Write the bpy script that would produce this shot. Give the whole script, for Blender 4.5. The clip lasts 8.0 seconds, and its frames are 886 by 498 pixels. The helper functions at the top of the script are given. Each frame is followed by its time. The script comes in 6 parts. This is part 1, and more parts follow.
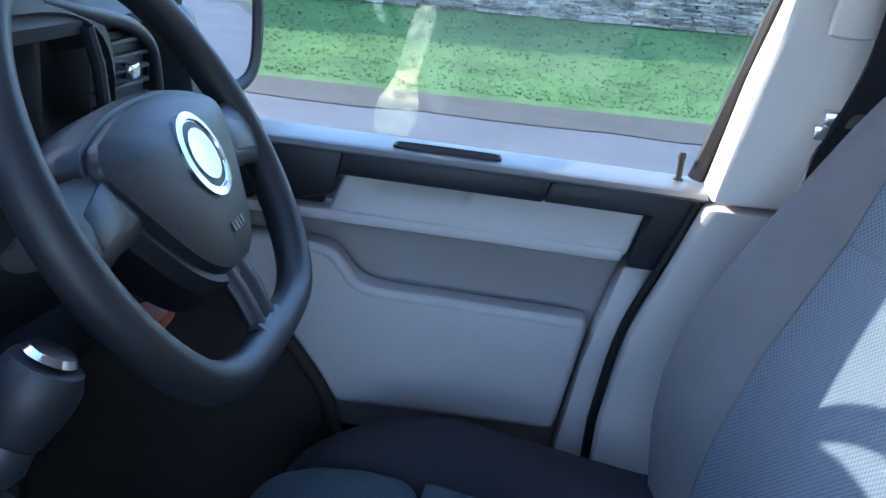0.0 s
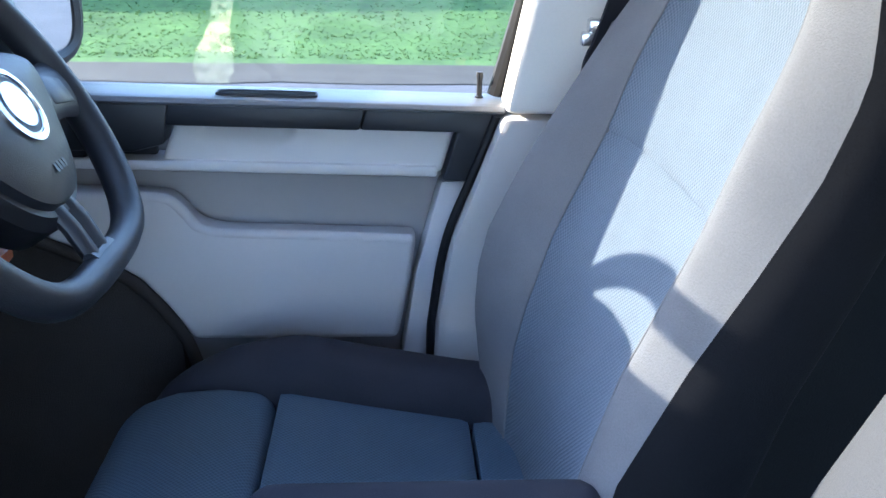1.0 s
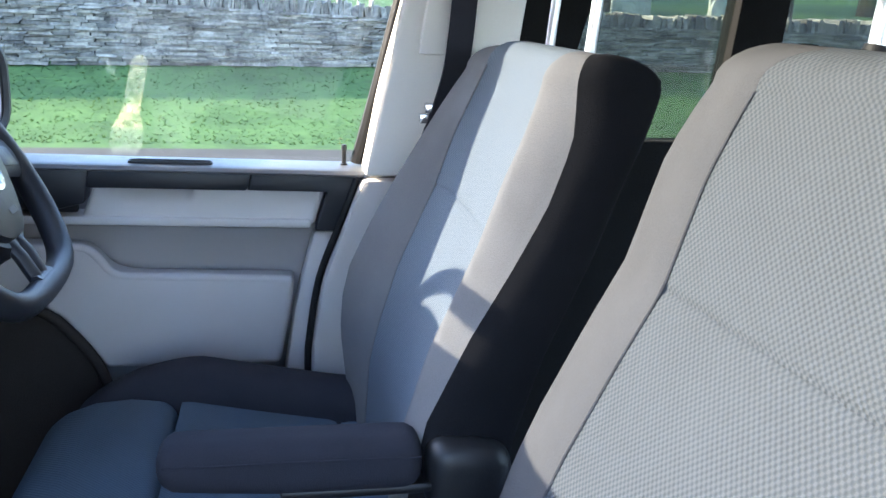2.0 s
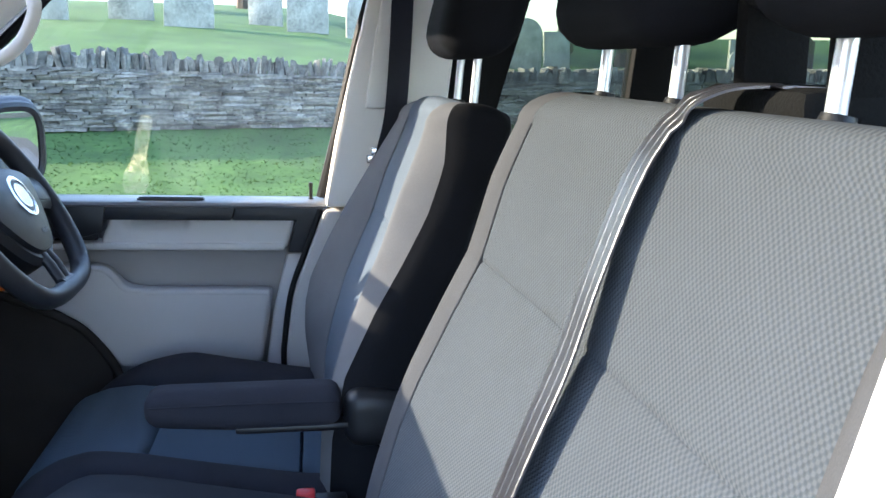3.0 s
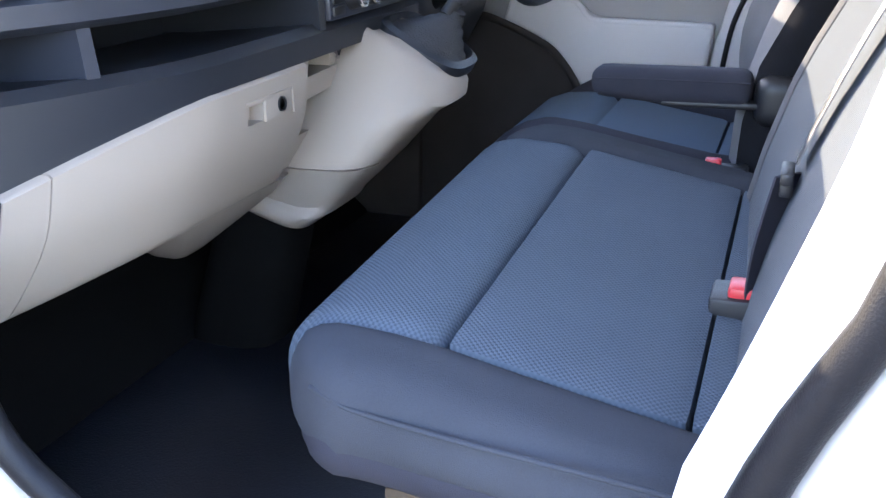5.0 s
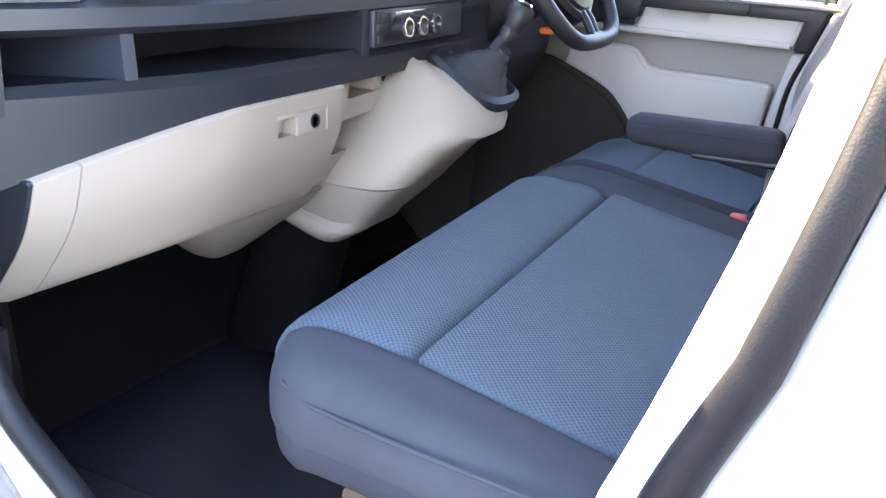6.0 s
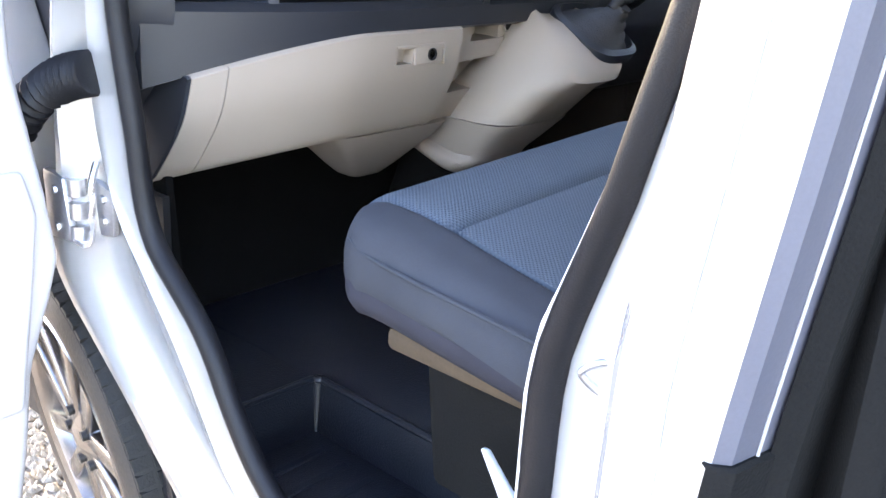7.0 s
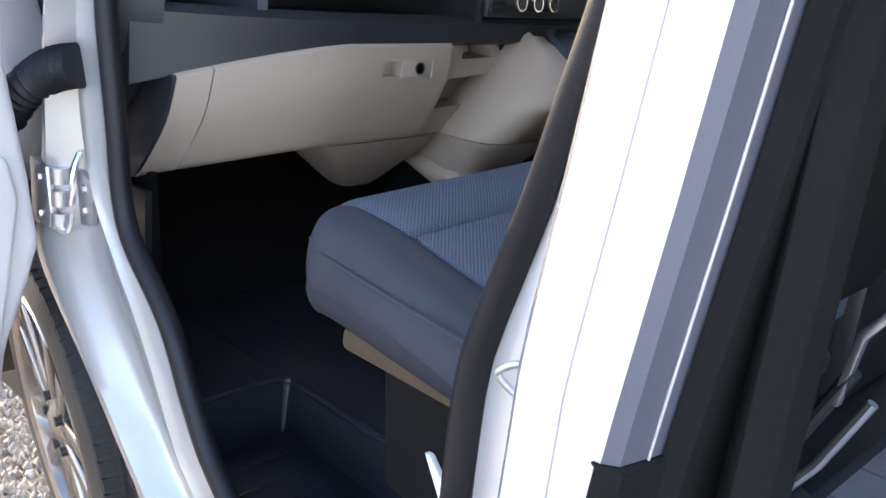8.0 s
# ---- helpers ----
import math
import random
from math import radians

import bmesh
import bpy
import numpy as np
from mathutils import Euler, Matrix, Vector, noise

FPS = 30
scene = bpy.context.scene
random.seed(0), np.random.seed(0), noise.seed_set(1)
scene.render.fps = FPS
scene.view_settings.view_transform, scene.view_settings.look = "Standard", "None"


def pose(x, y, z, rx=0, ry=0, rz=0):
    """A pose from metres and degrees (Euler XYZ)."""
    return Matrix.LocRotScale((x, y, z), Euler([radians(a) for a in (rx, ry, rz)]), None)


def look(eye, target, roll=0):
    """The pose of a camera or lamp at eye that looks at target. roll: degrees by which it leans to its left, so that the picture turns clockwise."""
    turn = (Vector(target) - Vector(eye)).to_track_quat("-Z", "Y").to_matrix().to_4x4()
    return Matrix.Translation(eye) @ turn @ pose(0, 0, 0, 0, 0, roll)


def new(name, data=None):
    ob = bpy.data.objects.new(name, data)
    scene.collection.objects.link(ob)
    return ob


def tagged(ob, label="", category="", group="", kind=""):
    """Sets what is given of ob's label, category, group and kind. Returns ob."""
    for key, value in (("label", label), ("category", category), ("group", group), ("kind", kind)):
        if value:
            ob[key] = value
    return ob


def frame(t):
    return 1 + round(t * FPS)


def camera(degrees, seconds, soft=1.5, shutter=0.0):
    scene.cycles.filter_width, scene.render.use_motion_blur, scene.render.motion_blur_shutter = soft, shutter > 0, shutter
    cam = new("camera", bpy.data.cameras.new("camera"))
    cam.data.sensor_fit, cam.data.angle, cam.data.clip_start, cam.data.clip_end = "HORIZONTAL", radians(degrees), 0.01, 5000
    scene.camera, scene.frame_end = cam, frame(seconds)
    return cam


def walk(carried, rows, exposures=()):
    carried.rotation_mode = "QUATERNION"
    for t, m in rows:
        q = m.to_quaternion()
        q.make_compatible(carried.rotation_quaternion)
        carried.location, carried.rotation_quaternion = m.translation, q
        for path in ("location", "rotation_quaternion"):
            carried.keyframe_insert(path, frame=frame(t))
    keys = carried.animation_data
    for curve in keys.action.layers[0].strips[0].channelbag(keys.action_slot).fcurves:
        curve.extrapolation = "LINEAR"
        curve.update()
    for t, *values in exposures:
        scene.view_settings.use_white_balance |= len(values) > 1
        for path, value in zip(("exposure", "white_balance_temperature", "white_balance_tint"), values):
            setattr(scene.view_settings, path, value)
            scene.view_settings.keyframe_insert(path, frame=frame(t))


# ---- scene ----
cam = camera(51.0, 8.0)
PATH = [
    (0, (-0.248, -0.265, 1.55), (-0.374, 1.629, 0.917), 5.7),
    (0.5, (-0.178, -0.292, 1.517), (-0.217, 1.583, 0.822), 4.0),
    (1, (-0.17, -0.386, 1.537), (-0.052, 1.489, 0.85), 1.1),
    (1.5, (-0.163, -0.567, 1.545), (0.043, 1.319, 0.911), 0.9),
    (2, (-0.146, -0.703, 1.566), (0.188, 1.202, 1.058), 1.9),
    (2.2, (-0.149, -0.773, 1.569), (0.243, 1.138, 1.127), 2.3),
    (3.3, (-0.005, -1.163, 1.577), (0.148, 0.793, 1.186), -1.1),
    (3.5, (-0.006, -1.206, 1.557), (0.056, 0.75, 1.148), -1.9),
    (4, (0.008, -1.392, 1.482), (-0.194, 0.535, 0.986), 0.0),
    (4.5, (0.02, -1.467, 1.447), (-0.399, 0.366, 0.765), -1.6),
    (5, (0.07, -1.434, 1.425), (-0.616, 0.3, 0.703), -1.8),
    (5.2, (0.106, -1.447, 1.434), (-0.667, 0.249, 0.707), 0.3),
    (6.3, (0.246, -1.435, 1.419), (-0.665, 0.227, 0.781), 2.5),
    (6.5, (0.305, -1.446, 1.402), (-0.713, 0.143, 0.739), 1.2),
    (7, (0.501, -1.525, 1.381), (-0.734, -0.105, 0.702), 3.1),
    (7.5, (0.62, -1.483, 1.379), (-0.708, -0.127, 0.747), 6.3),
    (8, (0.589, -1.486, 1.372), (-0.701, -0.094, 0.741), 6.0),
]
walk(cam, [(t, look(eye, target, roll)) for t, eye, target, roll in PATH],
     exposures=((0, 3.2, 5050, 15), (1, 3.65, 5300, 16), (2, 3.5, 5650, 17), (3.5, 3.1, 5800, 16), (4.5, 3.78, 6150, 21), (5.2, 4.33, 6450, 22), (6.5, 4.66, 6900, 22), (7.2, 3.93, 6950, 22), (8, 3.38, 7000, 23)))

# ---- light ----
SUN_DIR = Vector((-1.0, 0.27, 0.385)).normalized()      # towards the sun
world = bpy.data.worlds.new("sky")
scene.world = world
world.use_nodes = True
wn = world.node_tree.nodes
sky = wn.new("ShaderNodeTexSky")
sky.sky_type = "NISHITA"
sky.sun_disc = False
sky.sun_elevation = math.asin(SUN_DIR.z)
sky.sun_rotation = math.atan2(SUN_DIR.x, SUN_DIR.y)
world.node_tree.links.new(sky.outputs[0], wn["Background"].inputs[0])
wn["Background"].inputs[1].default_value = 0.15
sun = new("sun", bpy.data.lights.new("sun", "SUN"))
sun.data.energy, sun.data.angle, sun.data.color = 2.4, radians(0.5), (1.0, 0.85, 0.58)
sun.matrix_world = look(SUN_DIR * 30, (0, 0, 0))


# ---- materials ----
def material(name, base, rough=0.6, metal=0.0, vary=0.12, scale=6.0, fine=220.0, bump=0.05, bump_scale=None, spec=0.5, coat=0.0, tint=None):
    """A surface with colour variation at two scales and fine relief."""
    m = bpy.data.materials.new(name)
    m.use_nodes = True
    nt = m.node_tree
    bsdf = nt.nodes["Principled BSDF"]
    geo = nt.nodes.new("ShaderNodeNewGeometry")
    big = nt.nodes.new("ShaderNodeTexNoise")
    small = nt.nodes.new("ShaderNodeTexNoise")
    big.inputs["Scale"].default_value, big.inputs["Detail"].default_value = scale, 4
    small.inputs["Scale"].default_value, small.inputs["Detail"].default_value = fine, 2
    mix = nt.nodes.new("ShaderNodeMath")
    mix.operation = "MULTIPLY_ADD"
    mix.inputs[1].default_value = 0.45
    nt.links.new(geo.outputs["Position"], big.inputs["Vector"])
    nt.links.new(geo.outputs["Position"], small.inputs["Vector"])
    nt.links.new(small.outputs["Fac"], mix.inputs[0])
    half = nt.nodes.new("ShaderNodeMath")
    half.operation = "MULTIPLY"
    half.inputs[1].default_value = 0.55
    nt.links.new(big.outputs["Fac"], half.inputs[0])
    nt.links.new(half.outputs[0], mix.inputs[2])
    ramp = nt.nodes.new("ShaderNodeMix")
    ramp.data_type = "RGBA"
    other = tint or base
    ramp.inputs[6].default_value = (*[c * (1 - vary) for c in base], 1)
    ramp.inputs[7].default_value = (*[min(1, c * (1 + vary)) for c in other], 1)
    spread = nt.nodes.new("ShaderNodeMapRange")
    spread.inputs["From Min"].default_value, spread.inputs["From Max"].default_value = 0.3, 0.7
    nt.links.new(mix.outputs[0], spread.inputs["Value"])
    nt.links.new(spread.outputs[0], ramp.inputs[0])
    nt.links.new(ramp.outputs[2], bsdf.inputs["Base Color"])
    bsdf.inputs["Roughness"].default_value = rough
    bsdf.inputs["Metallic"].default_value = metal
    bsdf.inputs["Specular IOR Level"].default_value = spec
    bsdf.inputs["Coat Weight"].default_value = coat
    bsdf.inputs["Coat Roughness"].default_value = 0.08
    if bump:
        b = nt.nodes.new("ShaderNodeBump")
        b.inputs["Strength"].default_value = bump
        b.inputs["Distance"].default_value = 0.004
        src = small
        if bump_scale:
            src = nt.nodes.new("ShaderNodeTexNoise")
            src.inputs["Scale"].default_value = bump_scale
            nt.links.new(geo.outputs["Position"], src.inputs["Vector"])
        nt.links.new(src.outputs["Fac"], b.inputs["Height"])
        nt.links.new(b.outputs[0], bsdf.inputs["Normal"])
    return m


def woven(name, base, light, pitch=0.0065):
    """Seat cloth with a dotted diagonal weave."""
    m = material(name, base, rough=0.95, vary=0.1, scale=9, fine=500, bump=0.0, spec=0.15)
    nt = m.node_tree
    bsdf = nt.nodes["Principled BSDF"]
    co = nt.nodes.new("ShaderNodeTexCoord")
    sep = nt.nodes.new("ShaderNodeSeparateXYZ")
    nt.links.new(co.outputs["UV"], sep.inputs[0])
    waves = []
    for a, b in ((1.0, 0.0), (0.0, 1.0)):
        s = nt.nodes.new("ShaderNodeMath"); s.operation = "MULTIPLY_ADD"
        s.inputs[1].default_value = b
        nt.links.new(sep.outputs[1], s.inputs[0])
        lead = nt.nodes.new("ShaderNodeMath"); lead.operation = "MULTIPLY"; lead.inputs[1].default_value = a
        nt.links.new(sep.outputs[0], lead.inputs[0]); nt.links.new(lead.outputs[0], s.inputs[2])
        k = nt.nodes.new("ShaderNodeMath"); k.operation = "MULTIPLY"
        k.inputs[1].default_value = 2 * math.pi / pitch
        nt.links.new(s.outputs[0], k.inputs[0])
        w = nt.nodes.new("ShaderNodeMath"); w.operation = "SINE"
        nt.links.new(k.outputs[0], w.inputs[0]); waves.append(w)
    mul = nt.nodes.new("ShaderNodeMath"); mul.operation = "MULTIPLY"
    nt.links.new(waves[0].outputs[0], mul.inputs[0]); nt.links.new(waves[1].outputs[0], mul.inputs[1])
    rng = nt.nodes.new("ShaderNodeMapRange")
    rng.inputs["From Min"].default_value, rng.inputs["From Max"].default_value = -0.7, 0.5
    nt.links.new(mul.outputs[0], rng.inputs["Value"])
    mix = nt.nodes.new("ShaderNodeMix"); mix.data_type = "RGBA"
    old = bsdf.inputs["Base Color"].links[0].from_socket
    nt.links.new(rng.outputs[0], mix.inputs[0]); nt.links.new(old, mix.inputs[6])
    mix.inputs[7].default_value = (*light, 1)
    nt.links.new(mix.outputs[2], bsdf.inputs["Base Color"])
    b = nt.nodes.new("ShaderNodeBump")
    b.inputs["Strength"].default_value, b.inputs["Distance"].default_value = 0.6, 0.0015
    nt.links.new(rng.outputs[0], b.inputs["Height"]); nt.links.new(b.outputs[0], bsdf.inputs["Normal"])
    return m


def glass(name, tint=(1, 1, 1), rough=0.0):
    m = bpy.data.materials.new(name)
    m.use_nodes = True
    nt = m.node_tree
    nt.nodes.remove(nt.nodes["Principled BSDF"])
    fres = nt.nodes.new("ShaderNodeFresnel"); fres.inputs[0].default_value = 1.45
    tr = nt.nodes.new("ShaderNodeBsdfTransparent"); tr.inputs[0].default_value = (*tint, 1)
    gl = nt.nodes.new("ShaderNodeBsdfGlossy"); gl.inputs["Roughness"].default_value = rough
    mx = nt.nodes.new("ShaderNodeMixShader")
    nt.links.new(fres.outputs[0], mx.inputs[0]); nt.links.new(tr.outputs[0], mx.inputs[1]); nt.links.new(gl.outputs[0], mx.inputs[2])
    nt.links.new(mx.outputs[0], nt.nodes["Material Output"].inputs[0])
    return m


# one cloth in several tones: each seat's light level is put into colour
WOVEN = woven("woven_cloth_lifted", (0.108, 0.13, 0.163), (0.165, 0.194, 0.231), 0.0056)
BENCHBACK_DIM = woven("woven_cloth_dimmed", (0.066, 0.074, 0.086), (0.102, 0.112, 0.125), 0.0062)
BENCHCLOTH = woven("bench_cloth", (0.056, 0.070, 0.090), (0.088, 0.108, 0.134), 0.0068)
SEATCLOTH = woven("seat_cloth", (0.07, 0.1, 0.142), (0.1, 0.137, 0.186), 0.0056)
BLACKCLOTH = material("black_cloth", (0.011, 0.011, 0.013), 0.95, vary=0.15, scale=14, fine=700, bump=0.2, spec=0.1)
# chrome whose bright sky reflection is painted in as near-white
POST_SKYLIT = material("chrome_post_skylit", (0.9, 0.9, 0.92), 0.3, metal=0.55, vary=0.03, fine=200, bump=0.0)
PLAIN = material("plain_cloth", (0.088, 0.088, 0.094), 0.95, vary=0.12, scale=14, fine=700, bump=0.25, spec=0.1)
DARKCLOTH = material("dark_cloth", (0.032, 0.032, 0.042), 0.9, vary=0.15, scale=14, fine=700, bump=0.2, spec=0.15)
BEIGE = material("beige_plastic", (0.32, 0.27, 0.23), 0.55, vary=0.05, scale=5, fine=900, bump=0.12, spec=0.35)
GREYTRIM = material("grey_plastic", (0.50, 0.475, 0.475), 0.6, vary=0.06, scale=5, fine=900, bump=0.12, spec=0.35)
DOORTRIM = material("pale_armrest_plastic", (0.58, 0.56, 0.555), 0.55, vary=0.05, scale=5, fine=900, bump=0.1, spec=0.35)
# plain seat cloth made paler, to put the sun's brightness into its colour
PLAIN_LIT = material("plain_cloth_lit", (0.165, 0.163, 0.168), 0.95, vary=0.12, scale=14, fine=700, bump=0.25, spec=0.1)
# grey door trim darkened by the shade under the armrest lip
RECESS_SHADE = material("grey_trim_shaded", (0.33, 0.315, 0.32), 0.7, vary=0.06, scale=5, fine=900, bump=0.12, spec=0.3)
LOWTRIM = material("grey_cream_trim", (0.46, 0.435, 0.42), 0.65, vary=0.05, scale=5, fine=900, bump=0.12, spec=0.3)
CREAM = material("cream_trim", (0.80, 0.77, 0.72), 0.7, vary=0.05, scale=5, fine=900, bump=0.12, spec=0.3)
DASH = material("dash_plastic", (0.016, 0.018, 0.024), 0.42, vary=0.12, scale=7, fine=900, bump=0.15, spec=0.45)
SILL = material("sill_plastic", (0.028, 0.032, 0.044), 0.38, vary=0.08, scale=7, fine=900, bump=0.1, spec=0.5)
BLACK = material("black_plastic", (0.012, 0.012, 0.014), 0.45, vary=0.2, scale=8, fine=600, bump=0.1)
LEATHER = material("wheel_leather", (0.02, 0.021, 0.026), 0.42, vary=0.15, scale=20, fine=1200, bump=0.15)
RUBBER = material("rubber_seal", (0.007, 0.007, 0.009), 0.5, vary=0.2, scale=9, fine=500, bump=0.15, spec=0.25)
MAT = material("floor_rubber", (0.009, 0.0105, 0.015), 0.33, vary=0.35, scale=5, fine=300, bump=0.3)
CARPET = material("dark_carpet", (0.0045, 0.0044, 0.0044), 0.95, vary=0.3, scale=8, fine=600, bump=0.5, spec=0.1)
PAINT = material("silver_paint", (0.66, 0.66, 0.67), 0.27, metal=0.55, vary=0.04, scale=4, fine=2000, bump=0.0, coat=0.6)
# shaded copy of the silver paint for the face turned from the sun
SHUT_SHADE = material("silver_paint_shaded", (0.10, 0.10, 0.125), 0.55, metal=0.2, vary=0.08, scale=5, fine=300, bump=0.05)
CHROME = material("chrome", (0.8, 0.8, 0.82), 0.2, metal=1.0, vary=0.04, fine=200, bump=0.0)
STEEL = material("steel", (0.5, 0.5, 0.52), 0.35, metal=1.0, vary=0.15, fine=200, bump=0.1)
ALLOY = material("alloy", (0.20, 0.19, 0.185), 0.22, metal=0.9, vary=0.12, scale=15, fine=150, bump=0.05)
SIDEWALL = material("dusty_sidewall", (0.042, 0.034, 0.028), 0.8, vary=0.25, scale=10, fine=200, bump=0.3)
PEBBLE = material("pebble", (0.27, 0.255, 0.225), 0.85, vary=0.6, scale=30, fine=90, bump=0.3)
TYRE = material("tyre_rubber", (0.011, 0.0105, 0.010), 0.8, vary=0.25, scale=10, fine=200, bump=0.3)
# black webbing, its sun sheen put in as a greyer half-metallic colour
WEBBING_SHEEN = material("belt_webbing_sheen", (0.085, 0.085, 0.098), 0.3, metal=0.55, vary=0.1, scale=30, fine=900, bump=0.12, spec=0.8)
RED = material("red_plastic", (0.6, 0.03, 0.035), 0.35, vary=0.05)
ORANGE = material("orange_plastic", (0.75, 0.16, 0.02), 0.4, vary=0.05)
TAN = material("tan_foam_edge", (0.058, 0.038, 0.021), 0.8, vary=0.2, scale=20)
SCREEN = material("radio_screen", (0.05, 0.055, 0.052), 0.5, vary=0.05, spec=0.2)
WHITE = material("white_print", (0.75, 0.76, 0.78), 0.5, vary=0.03)
GLASS = glass("window_glass", (0.93, 0.95, 0.94))
SCREENGLASS = glass("windscreen_glass", (0.87, 0.89, 0.88))
# grey trim low in the footwell, the dashboard's shade mixed into its colour
KICK_SHADE = material("footwell_trim_shaded", (0.036, 0.031, 0.029), 0.95, vary=0.2, scale=8, fine=600, bump=0.4, spec=0.1)
TINTED = glass("tinted_glass", (0.48, 0.52, 0.48))
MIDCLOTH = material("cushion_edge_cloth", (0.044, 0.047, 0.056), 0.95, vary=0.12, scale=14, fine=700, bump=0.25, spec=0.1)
# dash plastic lightened: grazing sun and reflection are put into the colour
TOPPAD_SUNLIT = material("dash_plastic_sunlit", (0.10, 0.105, 0.115), 0.5, vary=0.08, scale=6, fine=900, bump=0.15, spec=0.5)
LINING = material("load_lining", (0.009, 0.0088, 0.0088), 0.9, vary=0.25, scale=6, fine=300, bump=0.3, spec=0.15)
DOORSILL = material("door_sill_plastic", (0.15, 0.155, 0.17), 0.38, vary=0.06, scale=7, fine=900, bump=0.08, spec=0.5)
MIRROR = material("mirror_glass", (0.9, 0.9, 0.9), 0.01, metal=1.0, vary=0.0, bump=0.0)
GREYFLOOR = material("grey_load_floor", (0.32, 0.32, 0.35), 0.6, vary=0.15, scale=6, fine=90, bump=0.2)
PAPER = material("paper", (0.8, 0.82, 0.84), 0.7, vary=0.03)
GRASS = material("grass", (0.053, 0.098, 0.040), 0.9, vary=0.3, scale=1.3, fine=14, bump=0.6, bump_scale=30, spec=0.15, tint=(0.076, 0.132, 0.040))
BLADES = material("grass_blades", (0.078, 0.130, 0.048), 0.8, vary=0.3, scale=2.0, fine=30, bump=0.0, spec=0.2, tint=(0.08, 0.138, 0.04))
ASPHALT = material("asphalt", (0.055, 0.056, 0.062), 0.85, vary=0.3, scale=1.1, fine=120, bump=0.4)
SOIL = material("verge_soil", (0.028, 0.026, 0.022), 0.95, vary=0.5, scale=3, fine=40, bump=0.6)
GRAVEL = material("gravel", (0.21, 0.197, 0.172), 0.9, vary=0.85, scale=40, fine=70, bump=0.9)
STONE = material("wall_stone", (0.085, 0.085, 0.078), 0.95, vary=0.5, scale=3.5, fine=25, bump=0.6, tint=(0.2, 0.19, 0.165))
GRAVE = material("grave_stone", (0.33, 0.33, 0.29), 0.9, vary=0.5, scale=2.5, fine=18, bump=0.5)
BARK = material("bark", (0.09, 0.07, 0.05), 0.95, vary=0.4, scale=6, fine=40, bump=0.8)
LEAF = material("leaf", (0.06, 0.09, 0.025), 0.7, vary=0.5, scale=1.5, fine=9, bump=0.0, tint=(0.16, 0.14, 0.04))
HEADLINER = material("headliner", (0.5, 0.48, 0.45), 0.95, vary=0.06, scale=6, fine=500, bump=0.3)
GAITER = material("gaiter_leather", (0.022, 0.022, 0.026), 0.6, vary=0.2, scale=30, fine=300, bump=0.4)

# translucent yellow film that stands in for a reflection in the door glass
REFLECTION = bpy.data.materials.new("glue_residue")
REFLECTION.use_nodes = True
rn = REFLECTION.node_tree
film_noise = rn.nodes.new("ShaderNodeTexNoise"); film_noise.inputs["Scale"].default_value = 90
see = rn.nodes.new("ShaderNodeBsdfTransparent")
veil = rn.nodes.new("ShaderNodeMixShader")
spot = rn.nodes.new("ShaderNodeMapRange")
spot.inputs["From Min"].default_value, spot.inputs["From Max"].default_value = 0.35, 0.65
spot.inputs["To Min"].default_value, spot.inputs["To Max"].default_value = 0.03, 0.16
rn.nodes["Principled BSDF"].inputs["Base Color"].default_value = (0.75, 0.66, 0.36, 1)
rn.nodes["Principled BSDF"].inputs["Roughness"].default_value = 0.6
rn.nodes["Principled BSDF"].inputs["Transmission Weight"].default_value = 0.0
gpos = rn.nodes.new("ShaderNodeNewGeometry")
rn.links.new(gpos.outputs["Position"], film_noise.inputs["Vector"])
rn.links.new(film_noise.outputs["Fac"], spot.inputs["Value"])
rn.links.new(spot.outputs[0], veil.inputs[0])
rn.links.new(see.outputs[0], veil.inputs[1])
scatter = rn.nodes.new("ShaderNodeBsdfTranslucent"); scatter.inputs[0].default_value = (0.9, 0.82, 0.5, 1)
both = rn.nodes.new("ShaderNodeAddShader")
rn.links.new(rn.nodes["Principled BSDF"].outputs[0], both.inputs[0]); rn.links.new(scatter.outputs[0], both.inputs[1])
rn.links.new(both.outputs[0], veil.inputs[2])
rn.links.new(veil.outputs[0], rn.nodes["Material Output"].inputs[0])

# thin blades and leaves let light through
for thin in (BLADES, LEAF):
    tn = thin.node_tree
    base = tn.nodes["Principled BSDF"].inputs["Base Color"].links[0].from_socket
    thru = tn.nodes.new("ShaderNodeBsdfTranslucent")
    half_mix = tn.nodes.new("ShaderNodeMixShader")
    half_mix.inputs[0].default_value = 0.5
    tn.links.new(base, thru.inputs[0])
    tn.links.new(tn.nodes["Principled BSDF"].outputs[0], half_mix.inputs[1])
    tn.links.new(thru.outputs[0], half_mix.inputs[2])
    tn.links.new(half_mix.outputs[0], tn.nodes["Material Output"].inputs[0])

